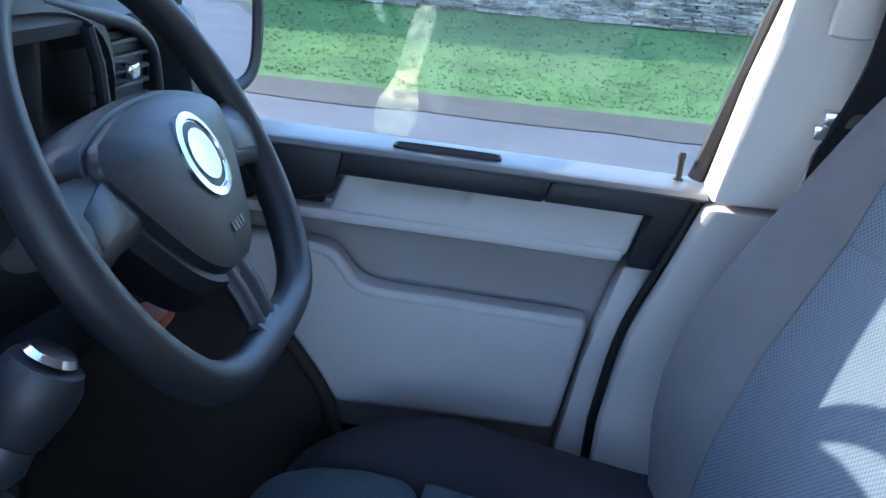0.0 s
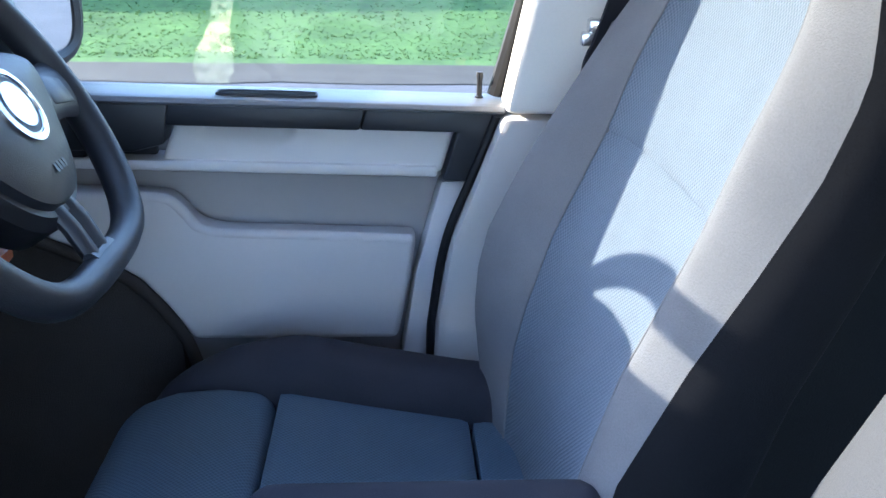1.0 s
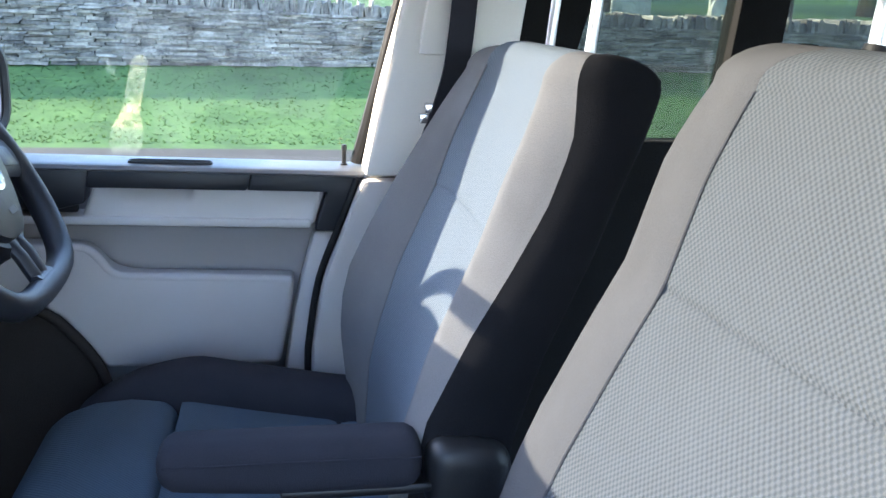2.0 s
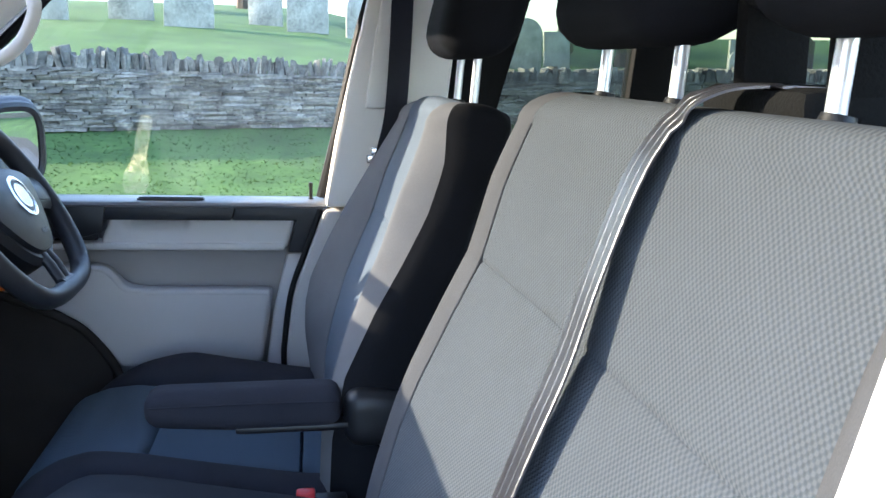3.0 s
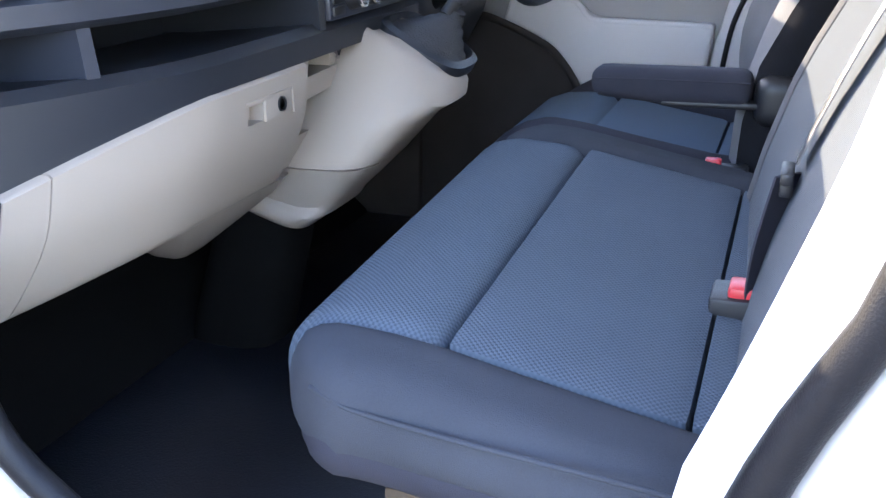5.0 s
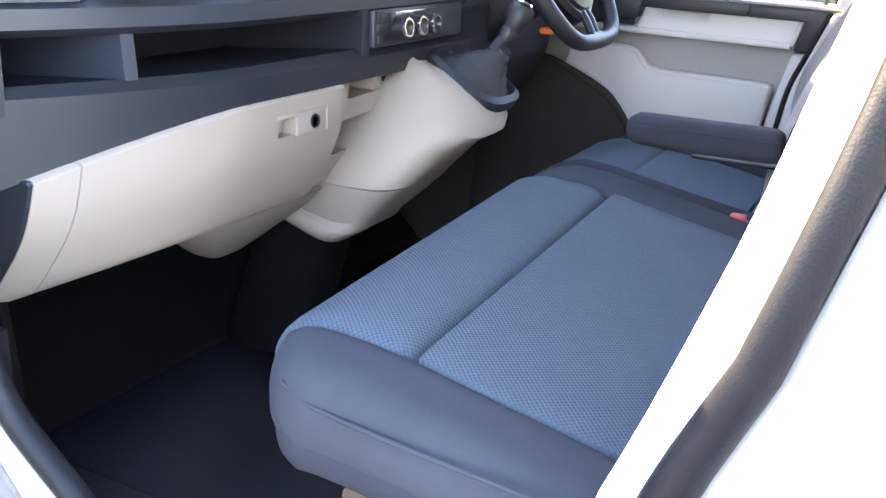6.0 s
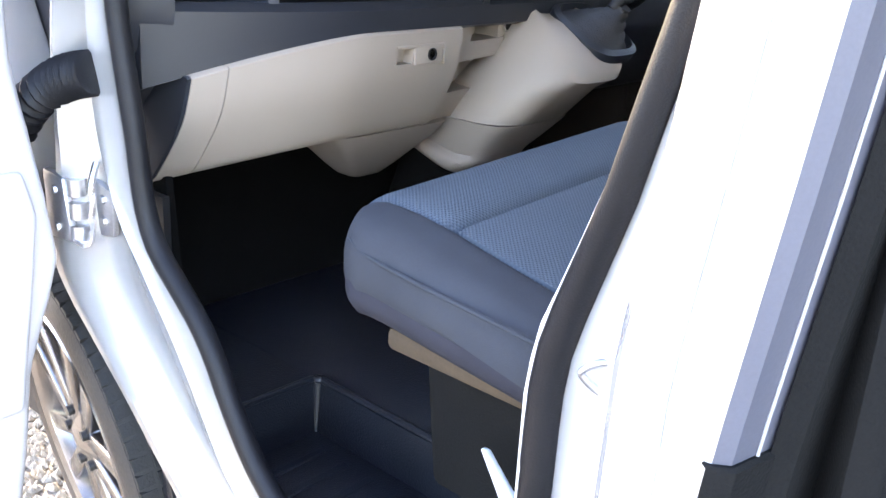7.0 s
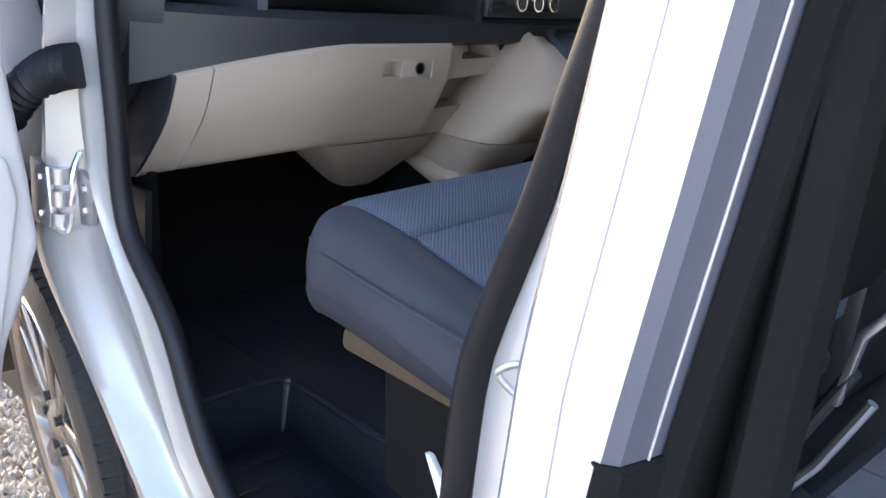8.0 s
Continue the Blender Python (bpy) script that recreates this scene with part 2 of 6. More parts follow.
# stones differ from piece to piece
for stone_mat in (STONE,):
    nt = stone_mat.node_tree
    info = nt.nodes.new("ShaderNodeObjectInfo")
    isle = nt.nodes.new("ShaderNodeNewGeometry")
    add = nt.nodes.new("ShaderNodeMath"); add.operation = "ADD"
    frac = nt.nodes.new("ShaderNodeMath"); frac.operation = "FRACT"
    nt.links.new(info.outputs["Random"], add.inputs[0]); nt.links.new(isle.outputs["Random Per Island"], add.inputs[1])
    nt.links.new(add.outputs[0], frac.inputs[0])
    mr = nt.nodes.new("ShaderNodeMapRange")
    mr.inputs["To Min"].default_value, mr.inputs["To Max"].default_value = 0.55, 1.5
    nt.links.new(frac.outputs[0], mr.inputs["Value"])
    hsv = nt.nodes.new("ShaderNodeHueSaturation")
    b = nt.nodes["Principled BSDF"]
    nt.links.new(b.inputs["Base Color"].links[0].from_socket, hsv.inputs["Color"])
    nt.links.new(mr.outputs[0], hsv.inputs["Value"])
    nt.links.new(hsv.outputs[0], b.inputs["Base Color"])


# ---- building helpers ----
def thing(name, label, category, at=(0, 0, 0), group="", kind=""):
    ob = new(name)
    ob.location = at
    ob.empty_display_size = 0.1
    return tagged(ob, label, category, group, kind)


def part(name, bm, mat, parent=None, label="", sharp=38, uv=None):
    me = bpy.data.meshes.new(name)
    if uv:
        layer = bm.loops.layers.uv.new("UVMap")
        for f in bm.faces:
            for l in f.loops:
                l[layer].uv = uv(l.vert.co)
    bmesh.ops.recalc_face_normals(bm, faces=bm.faces)
    for f in bm.faces:
        f.smooth = True
    bm.to_mesh(me)
    bm.free()
    me.set_sharp_from_angle(angle=radians(sharp))
    me.materials.append(mat)
    ob = new(name, me)
    if parent:
        ob.parent = parent
        ob.matrix_parent_inverse = Matrix() if parent.parent else Matrix.Translation(-parent.location)
    if label:
        ob["label"] = label
    return ob


def structure(name, bm, mat, label, category, sharp=38):
    return tagged(part(name, bm, mat, None, "", sharp), label, category, kind="structure")


def soft_box(c, s, r, n=(8, 8, 6), f=None):
    """A box with centre c, size s and edges rounded by r, finely divided; f bends its points."""
    bm = bmesh.new()
    h = [v / 2 for v in s]
    r = min(r, *h)
    grid = {}

    def vert(i, j, k):
        key = (i, j, k)
        if key not in grid:
            p = [(-1 + 2 * q / m) * hh for q, m, hh in zip(key, n, h)]
            inner = [max(-(hh - r), min(hh - r, v)) for v, hh in zip(p, h)]
            d = Vector(p) - Vector(inner)
            q = Vector(inner) + (d.normalized() * r if d.length > 1e-9 else d)
            q += Vector(c)
            grid[key] = bm.verts.new(f(q) if f else q)
        return grid[key]

    for axis in range(3):
        a, b = [x for x in range(3) if x != axis]
        for side in (0, n[axis]):
            for i in range(n[a]):
                for j in range(n[b]):
                    quad = []
                    for di, dj in ((0, 0), (1, 0), (1, 1), (0, 1)):
                        key = [0, 0, 0]
                        key[axis], key[a], key[b] = side, i + di, j + dj
                        quad.append(vert(*key))
                    bm.faces.new(quad)
    return bm


def rbox(lo, hi, r=0.008, seg=2):
    """A box from corner to corner with bevelled edges."""
    bm = bmesh.new()
    bmesh.ops.create_cube(bm, size=1)
    for v in bm.verts:
        v.co = Vector([(a + b) / 2 + (b - a) * x for a, b, x in zip(lo, hi, v.co)])
    if r:
        bmesh.ops.bevel(bm, geom=bm.edges[:], offset=r, segments=seg, profile=0.5, affect="EDGES")
    return bm


def prism(pts, axis, lo, hi, r=0.0, seg=2):
    """A polygon in the two other axes (in x, y, z order), drawn out along an axis."""
    bm = bmesh.new()
    def at(p, v):
        q = list(p)
        q.insert("xyz".index(axis), v)
        return q
    vs = [bm.verts.new(at(p, lo)) for p in pts]
    face = bm.faces.new(vs)
    out = bmesh.ops.extrude_face_region(bm, geom=[face])
    d = [0, 0, 0]
    d["xyz".index(axis)] = hi - lo
    bmesh.ops.translate(bm, vec=d, verts=[g for g in out["geom"] if isinstance(g, bmesh.types.BMVert)])
    if r:
        bmesh.ops.bevel(bm, geom=bm.edges[:], offset=r, segments=seg, profile=0.5, affect="EDGES", clamp_overlap=True)
    return bm


def loft(rings, closed=True, caps=True, loop=False):
    bm = bmesh.new()
    rows = [[bm.verts.new(p) for p in ring] for ring in rings]
    m = len(rows[0])
    pairs = list(zip(rows, rows[1:])) + ([(rows[-1], rows[0])] if loop else [])
    for a, b in pairs:
        for i in range(m if closed else m - 1):
            j = (i + 1) % m
            bm.faces.new((a[i], a[j], b[j], b[i]))
    if caps and closed and not loop:
        bm.faces.new(rows[0][::-1])
        bm.faces.new(rows[-1])
    return bm


def smooth_path(pts, n=6):
    """Points on a smooth line through the given ones."""
    pts = [Vector(p) for p in pts]
    full = [2 * pts[0] - pts[1]] + pts + [2 * pts[-1] - pts[-2]]
    out = []
    for a, b, c, d in zip(full, full[1:], full[2:], full[3:]):
        for k in range(n):
            t = k / n
            out.append(0.5 * (2 * b + (c - a) * t + (2 * a - 5 * b + 4 * c - d) * t * t + (3 * b - a - 3 * c + d) * t ** 3))
    return out + [pts[-1]]


def tube(path, r, seg=10, flat=1.0, up=(0, 0, 1)):
    """A round or flattened bar along a path; r may be a function of 0..1."""
    rings = []
    n = len(path)
    for i, p in enumerate(path):
        p = Vector(p)
        t = (Vector(path[min(i + 1, n - 1)]) - Vector(path[max(i - 1, 0)])).normalized()
        a = t.cross(Vector(up))
        a = a.normalized() if a.length > 1e-6 else t.orthogonal().normalized()
        b = a.cross(t)
        rr = r(i / (n - 1)) if callable(r) else r
        rings.append([p + a * rr * math.cos(w) + b * rr * flat * math.sin(w) for w in [2 * math.pi * k / seg for k in range(seg)]])
    return loft(rings)


def strap(path, width, thick, side):
    """A flat band along a path; side: the direction across it."""
    rings = []
    n = len(path)
    for i, p in enumerate(path):
        p = Vector(p)
        t = (Vector(path[min(i + 1, n - 1)]) - Vector(path[max(i - 1, 0)])).normalized()
        s = Vector(side)
        s = (s - t * s.dot(t)).normalized()
        nn = s.cross(t)
        ring = []
        for u, v in ((-1, -1), (-0.7, -1.5), (-0.35, -1), (0, -1.4), (0.35, -1), (0.7, -1.5), (1, -1), (1, 1), (0, 1), (-1, 1)):
            ring.append(p + s * u * width / 2 + nn * v * thick / 2)
        rings.append(ring)
    return loft(rings)


def lathe(profile, c, axis, seg=32, hollow=False):
    """Turns a profile of (along, radius) about an axis through c; hollow: the profile is a closed loop, with no end faces."""
    axis = Vector(axis).normalized()
    u = axis.orthogonal().normalized()
    v = axis.cross(u)
    rings = [[Vector(c) + axis * a + (u * math.cos(w) + v * math.sin(w)) * max(r, 1e-4) for w in [2 * math.pi * k / seg for k in range(seg)]] for a, r in profile]
    return loft(rings, loop=hollow)


def join(*bms):
    out = bmesh.new()
    for bm in bms:
        me = bpy.data.meshes.new("tmp")
        bm.to_mesh(me)
        bm.free()
        out.from_mesh(me)
        bpy.data.meshes.remove(me)
    return out


def moved(bm, m):
    bmesh.ops.transform(bm, matrix=m, verts=bm.verts)
    return bm


def tilted_uv(c):
    return (c.y, c.z * 1.04)


def flat_uv(c):
    return (c.y, c.x)


GZ = 0.10          # height of the ground under the van


def interp(table, v):
    xs, ys = zip(*table)
    return float(np.interp(v, xs, ys))


# ================= outside: ground, road, wall, churchyard =================
def wall_base(x):
    return interp([(-4.0, 0.69), (2.0, 0.78)], x)


def wall_top(x):
    return interp([(-4.0, 1.75), (2.0, 1.50)], x)


LAWN = [(-12, 2.6), (-3.4, 2.45), (0, 2.25), (1.8, 1.87), (4.8, 1.42), (8, 1.15), (14, 0.95)]


def ground_height(x, y):
    """Level yard and road, a grass bank up to the wall, the churchyard lawn behind it."""
    if y < 8.7:
        return GZ - 0.02
    if y < 11.5:
        u = (y - 8.7) / 2.8
        return GZ - 0.02 + (wall_base(x) - GZ + 0.02) * (0.35 * u + 0.65 * u * u)
    far = interp(LAWN, x)
    near = min(wall_top(x) - 0.16, far)
    if y < 11.8:
        return wall_base(x) + (near - wall_base(x)) * (y - 11.5) / 0.3
    return near + (far - near) * min(1.0, (y - 11.8) / 8.2) + max(0.0, min(y, 60.0) - 20.0) * 0.07


def build_ground():
    bm = bmesh.new()
    xs = [-900, -300, -100, -50, -30] + [-20 + k for k in range(0, 41)] + [30, 50, 100, 300, 900]
    ys = [-900, -300, -100, -40, -20, -10, -6, -3, 0, 3, 6, 7.5, 8.7, 9.2, 9.8, 10.4, 11, 11.5, 11.8, 12.2, 12.8, 13.5, 15, 17, 19, 22, 26, 31, 38, 50, 80, 150, 300, 900]
    rows = [[bm.verts.new((x, y, ground_height(x, min(y, 60)))) for x in xs] for y in ys]
    for a, b in zip(rows, rows[1:]):
        for i in range(len(xs) - 1):
            bm.faces.new((a[i], a[i + 1], b[i + 1], b[i]))
    structure("ground", bm, GRASS, "mown green grass verge and churchyard lawn", "grass")


def strip(name, y0, y1, z, mat, label, category, wobble0=0.0, wobble1=0.0, n=160, x0=-45, x1=45):
    bm = bmesh.new()
    rows = []
    for i in range(n + 1):
        x = x0 + (x1 - x0) * i / n
        a = y0 + wobble0 * (noise.noise((x * 1.3, 3.1, 0)) + 0.5 * noise.noise((x * 4.1, 1.1, 0)))
        b = y1 + wobble1 * (noise.noise((x * 1.1, 7.7, 0)) + 0.6 * noise.noise((x * 3.7, 2.2, 0)))
        rows.append([bm.verts.new((x, a + (b - a) * k / 6, z)) for k in range(7)])
    for a, b in zip(rows, rows[1:]):
        for k in range(6):
            bm.faces.new((a[k], b[k], b[k + 1], a[k + 1]))
    return structure(name, bm, mat, label, category)


def build_blades():
    verts, faces = [], []
    rnd = random.Random(4)
    for k in range(9000):
        y = 9.0 + rnd.random() ** 1.2 * 2.5
        x = rnd.uniform(-9, 7)
        z = ground_height(x, y)
        for j in range(2):
            a = rnd.uniform(0, 6.28)
            h = rnd.uniform(0.008, 0.026)
            w = rnd.uniform(0.008, 0.02)
            lean = rnd.uniform(-0.03, 0.03)
            i = len(verts)
            verts += [(x - w * math.cos(a), y - w * math.sin(a), z), (x + w * math.cos(a), y + w * math.sin(a), z), (x + lean, y + lean * 0.5, z + h)]
            faces.append((i, i + 1, i + 2))
    me = bpy.data.meshes.new("grass_tufts")
    me.from_pydata(verts, [], faces)
    me.materials.append(BLADES)
    tagged(new("grass_tufts", me), "short uneven tufts of green grass", "grass", kind="stuff")


def build_pebbles():
    """Loose stones of the yard beside the front wheel."""
    rnd = random.Random(31)
    verts, faces = [], []
    for k in range(5200):
        x, y = rnd.uniform(-2.3, -1.0), rnd.uniform(-1.0, -0.35)
        r = rnd.uniform(0.006, 0.017)
        i = len(verts)
        a = rnd.uniform(0, 6.28)
        for j in range(5):
            q = a + j * 1.2566
            d = r * rnd.uniform(0.7, 1.2)
            verts.append((x + d * math.cos(q), y + d * math.sin(q), GZ - 0.006 + r * rnd.uniform(0.2, 0.5)))
        verts.append((x + rnd.uniform(-0.3, 0.3) * r, y + rnd.uniform(-0.3, 0.3) * r, GZ + r * rnd.uniform(0.6, 1.1)))
        verts.append((x, y, GZ - 0.012))
        for j in range(5):
            faces += [(i + j, i + (j + 1) % 5, i + 5), (i + (j + 1) % 5, i + j, i + 6)]
    me = bpy.data.meshes.new("pebbles")
    me.from_pydata(verts, [], faces)
    me.materials.append(PEBBLE)
    tagged(new("pebbles", me), "loose pale pebbles on the yard", "gravel", kind="stuff")


def build_graves():
    rnd = random.Random(9)
    def stone(x, y, w, h, kind, lean):
        z = ground_height(x, y)
        top = []
        if kind == 0:      # round top
            top = [(-w / 2, 0), (-w / 2, h - w / 2)] + [(-math.cos(a) * w / 2, h - w / 2 + math.sin(a) * w / 2) for a in np.linspace(0.2, 2.94, 9)] + [(w / 2, h - w / 2), (w / 2, 0)]
        elif kind == 1:    # shouldered
            top = [(-w / 2, 0), (-w / 2, h * 0.8), (-w * 0.34, h * 0.84), (-w * 0.2, h), (w * 0.2, h), (w * 0.34, h * 0.84), (w / 2, h * 0.8), (w / 2, 0)]
        else:              # square
            top = [(-w / 2, 0), (-w / 2, h), (w / 2, h), (w / 2, 0)]
        bm = prism(top, "y", -0.06, 0.06, 0.012)
        m = Matrix.Translation((x, y, z - 0.05)) @ Euler((lean, lean * 0.4, rnd.uniform(-0.2, 0.2))).to_matrix().to_4x4()
        ob = part("gravestone", moved(bm, m), GRAVE)
        tagged(ob, "weathered grey stone headstone standing in grass", "gravestone", group="churchyard headstones")
    for x, y, w, h, k, l in ((-7.2, 22, 0.9, 1.3, 1, 0.05), (-5.6, 20, 0.8, 1.2, 0, -0.04), (-4.1, 21, 1.0, 1.1, 2, 0.03), (-2.6, 19, 1.0, 1.3, 0, 0.06), (-1.2, 22, 0.8, 1.5, 1, -0.05), (-0.2, 20, 0.9, 1.3, 2, 0.02), (1.1, 21, 0.9, 1.25, 0, 0.04),
                             (4.2, 18, 0.7, 1.1, 0, 0.05), (5.4, 20, 0.6, 1.0, 2, -0.03), (6.6, 17.5, 0.7, 0.9, 0, 0.03), (8.0, 21, 0.9, 1.2, 1, 0.0), (9.4, 19, 0.6, 0.9, 0, -0.06), (-9.5, 23, 0.9, 1.3, 0, 0.03), (10.8, 22, 0.8, 1.1, 2, 0.04)):
        stone(x, y, w, h, k, l)


def build_tree(x, y, height, seed, spread):
    rnd = random.Random(seed)
    z = ground_height(x, y)
    t = thing("tree", "bare-limbed broadleaf tree with thin autumn foliage", "tree", (x, y, z))
    limbs = []
    trunk = smooth_path([(x, y, z - 0.2), (x + 0.1, y, z + height * 0.25), (x - 0.1, y + 0.1, z + height * 0.5), (x, y, z + height * 0.9)], 5)
    bms = [tube(trunk, lambda u: 0.32 * (1 - u) ** 0.8 + 0.03, 9)]
    tips = []
    for k in range(14):
        a = rnd.uniform(0, 6.28)
        h = z + height * rnd.uniform(0.28, 0.85)
        l = spread * rnd.uniform(0.5, 1.0) * (1.1 - (h - z) / height * 0.6)
        p = Vector((x, y, h))
        q = p + Vector((math.cos(a) * l * 0.5, math.sin(a) * l * 0.5, l * 0.25))
        e = p + Vector((math.cos(a + 0.2) * l, math.sin(a + 0.2) * l, l * 0.65))
        bms.append(tube(smooth_path([p, q, e], 4), lambda u: 0.1 * (1 - u) + 0.015, 6))
        tips += [q, e, (q + e) / 2]
    part("trunk", join(*bms), BARK, t)
    verts, faces = [], []
    for tip in tips:
        for k in range(150):
            c = tip + Vector((rnd.gauss(0, 0.6), rnd.gauss(0, 0.6), rnd.gauss(0, 0.45))) * spread * 0.24
            d1 = Vector((rnd.uniform(-1, 1), rnd.uniform(-1, 1), rnd.uniform(-1, 1))).normalized() * 0.1
            d2 = d1.orthogonal().normalized() * 0.06
            i = len(verts)
            verts += [c - d1, c + d2, c + d1, c - d2]
            faces.append((i, i + 1, i + 2, i + 3))
    me = bpy.data.meshes.new("crown")
    me.from_pydata([Vector(v) for v in verts], [], faces)
    me.materials.append(LEAF)
    ob = new("crown", me)
    ob.parent = t
    ob.matrix_parent_inverse = Matrix.Translation((-x, -y, -z))


build_ground()
strip("road", -40, 8.0, GZ - 0.014, ASPHALT, "grey worn asphalt lane beside the verge", "road", 0, 0.06)
strip("verge_edge", 7.75, 9.12, GZ - 0.006, SOIL, "dark muddy soil edge between road and grass", "soil", 0.14, 0.2)
strip("gravel_yard", -12, 0.6, GZ - 0.004, GRAVEL, "pale sunlit loose gravel under the van", "gravel", 0.1, 0.15, 60, -14, 10)
build_blades()
build_pebbles()
build_graves()
for k, (x, y, h, s) in enumerate(((-14, 34, 9, 4.0), (-3, 40, 10, 4.5), (9, 33, 8, 3.8), (20, 30, 9, 4.2), (14, 4.0, 7, 3.0), (4, 27, 5, 3.2), (9, 26, 5.5, 3.4), (14, 25, 5, 3.2), (-9, 31, 6, 3.4))):
    build_tree(x, y, h, 20 + k, s)

# ================= the van: shell =================
van = thing("van_body", "silver panel van body with doors open on one side", "van", (0, 0, GZ), kind="structure")

# roof, headliner, offside and rear
part("roof", prism([(-0.42, 1.86), (-0.30, 1.92), (3.1, 1.96), (3.1, 1.99), (-0.30, 1.96), (-0.48, 1.88)], "y", -0.80, 0.80, 0.004), PAINT, van)
structure("ceiling", prism([(-0.40, 1.835), (0.0, 1.87), (3.08, 1.90), (3.08, 1.915), (0.0, 1.885), (-0.40, 1.85)], "y", -0.78, 0.78, 0.003), HEADLINER, "pale fabric van headliner", "ceiling")


def slab_xz(pts, y0, y1, r=0.004):
    return prism(pts, "y", y0, y1, r)


# offside rear side wall with window opening
for pts in ([(0.16, 0.5), (3.1, 0.5), (3.1, 1.345), (0.16, 1.345)], [(0.16, 1.345), (0.30, 1.345), (0.355, 1.538), (0.41, 1.72), (0.16, 1.72)],
            [(0.605, 1.345), (0.70, 1.345), (0.735, 1.72), (0.645, 1.72)], [(1.75, 1.345), (3.1, 1.345), (3.1, 1.72), (1.75, 1.72)], [(0.16, 1.72), (3.1, 1.72), (3.1, 1.94), (0.16, 1.94)]):
    part("side_panel", slab_xz(pts, 0.84, 0.90), LINING, van, "black lined load-area side panel")
part("outer_side", slab_xz([(0.0, 0.30), (3.12, 0.30), (3.12, 1.33), (0.0, 1.28)], 0.904, 0.925), PAINT, van, "silver offside body panel")
part("rear_panel", rbox((3.05, -0.86, 0.4), (3.12, 0.86, 1.3), 0.01), BLACK, van)
part("rear_header", rbox((3.05, -0.86, 1.75), (3.12, 0.86, 1.95), 0.01), BLACK, van)
for s in (-1, 1):
    part("rear_pillar", rbox((3.05, min(s * 0.7, s * 0.86), 1.3), (3.12, max(s * 0.7, s * 0.86), 1.75), 0.01), BLACK, van)
for pts in ([(1.42, 0.42), (3.1, 0.42), (3.1, 1.35), (1.42, 1.35)], [(1.42, 1.35), (1.6, 1.35), (1.6, 1.8), (1.42, 1.8)], [(2.7, 1.35), (3.1, 1.35), (3.1, 1.8), (2.7, 1.8)], [(-0.35, 1.80), (3.1, 1.80), (3.1, 1.95), (-0.35, 1.90)]):
    part("near_side_panel", slab_xz(pts, -0.93, -0.86), PAINT, van)


def pane(name, quad, thick=0.004, label="clear glass", mat=GLASS):
    a, b, c, d = [Vector(p) for p in quad]
    n = (b - a).cross(d - a).normalized() * thick
    bm = loft([[a, b, c, d], [p + n for p in (a, b, c, d)]])
    ob = part(name, bm, mat, None)
    ob.visible_shadow = mat is SCREENGLASS
    return tagged(ob, label, "window", kind="structure")


pane("window_1", [(0.28, 0.87, 1.335), (1.78, 0.87, 1.335), (1.78, 0.86, 1.73), (0.36, 0.86, 1.73)], label="tinted side window of the load area", mat=TINTED)
pane("window_2", [(-1.36, -0.81, 1.38), (-1.36, 0.81, 1.38), (-0.44, 0.81, 1.87), (-0.44, -0.81, 1.87)], label="sloping tinted windscreen", mat=SCREENGLASS)
pane("window_3", [(3.08, -0.70, 1.3), (3.08, 0.70, 1.3), (3.08, 0.70, 1.76), (3.08, -0.70, 1.76)], label="clear rear window")

# offside A pillar with its trim
part("a_pillar", slab_xz([(-1.34, 1.30), (-1.10, 1.30), (-0.86, 1.435), (-0.745, 1.535), (-0.585, 1.675), (-0.41, 1.825), (-0.36, 1.865), (-0.44, 1.90), (-1.30, 1.40)], 0.80, 0.935, 0.008), PAINT, van)
trim_low = [(-1.30, 1.37), (-0.83, 1.470), (-0.735, 1.533), (-0.580, 1.668), (-0.41, 1.822), (-0.372, 1.862)]
trim_high = [(-0.46, 1.87), (-0.69, 1.712), (-0.86, 1.607), (-1.30, 1.405)]
structure("trim_pillar", loft([[(x - k * 0.8, y, z + k) for x, z in trim_low] + [(x, y, z + 0.4 * k) for x, z in trim_high] for y, k in ((0.80, 0.0), (0.775, 0.003), (0.745, 0.010), (0.722, 0.022))]), CREAM, "cream plastic windscreen pillar trim", "trim")
part("a_pillar", slab_xz([(-1.34, 1.30), (-1.10, 1.30), (-0.80, 1.36), (-0.45, 1.80), (-0.38, 1.86), (-0.46, 1.90)], -0.88, -0.80, 0.01), PAINT, van)
structure("trim_pillar_near", slab_xz([(-1.30, 1.36), (-0.85, 1.395), (-0.50, 1.80), (-0.48, 1.86)], -0.80, -0.735, 0.012), CREAM, "cream plastic windscreen pillar trim", "trim")
for s in (1, -1):
    part("cowl", prism([(-1.40, 0.86), (-1.0, 0.90), (-0.95, 1.05), (-1.10, 1.33), (-1.40, 1.36)], "y", min(s * 0.80, s * 0.92), max(s * 0.80, s * 0.92), 0.01), PAINT, van)
part("bulkhead", rbox((-1.45, -0.9, 0.35), (-1.38, 0.9, 1.37), 0.005), BLACK, van)
part("bonnet", prism([(-2.2, 1.0), (-1.40, 1.22), (-1.36, 1.36), (-1.42, 1.36), (-2.2, 1.05)], "y", -0.85, 0.85, 0.01), PAINT, van)

# offside B pillar trims
structure("trim_b_pillar", prism([(-0.021, 1.292), (0.005, 1.435), (0.058, 1.65), (0.098, 1.83), (0.27, 1.83), (0.20, 1.292)], "y", 0.775, 0.85, 0.012), CREAM, "cream upper door pillar trim", "trim")
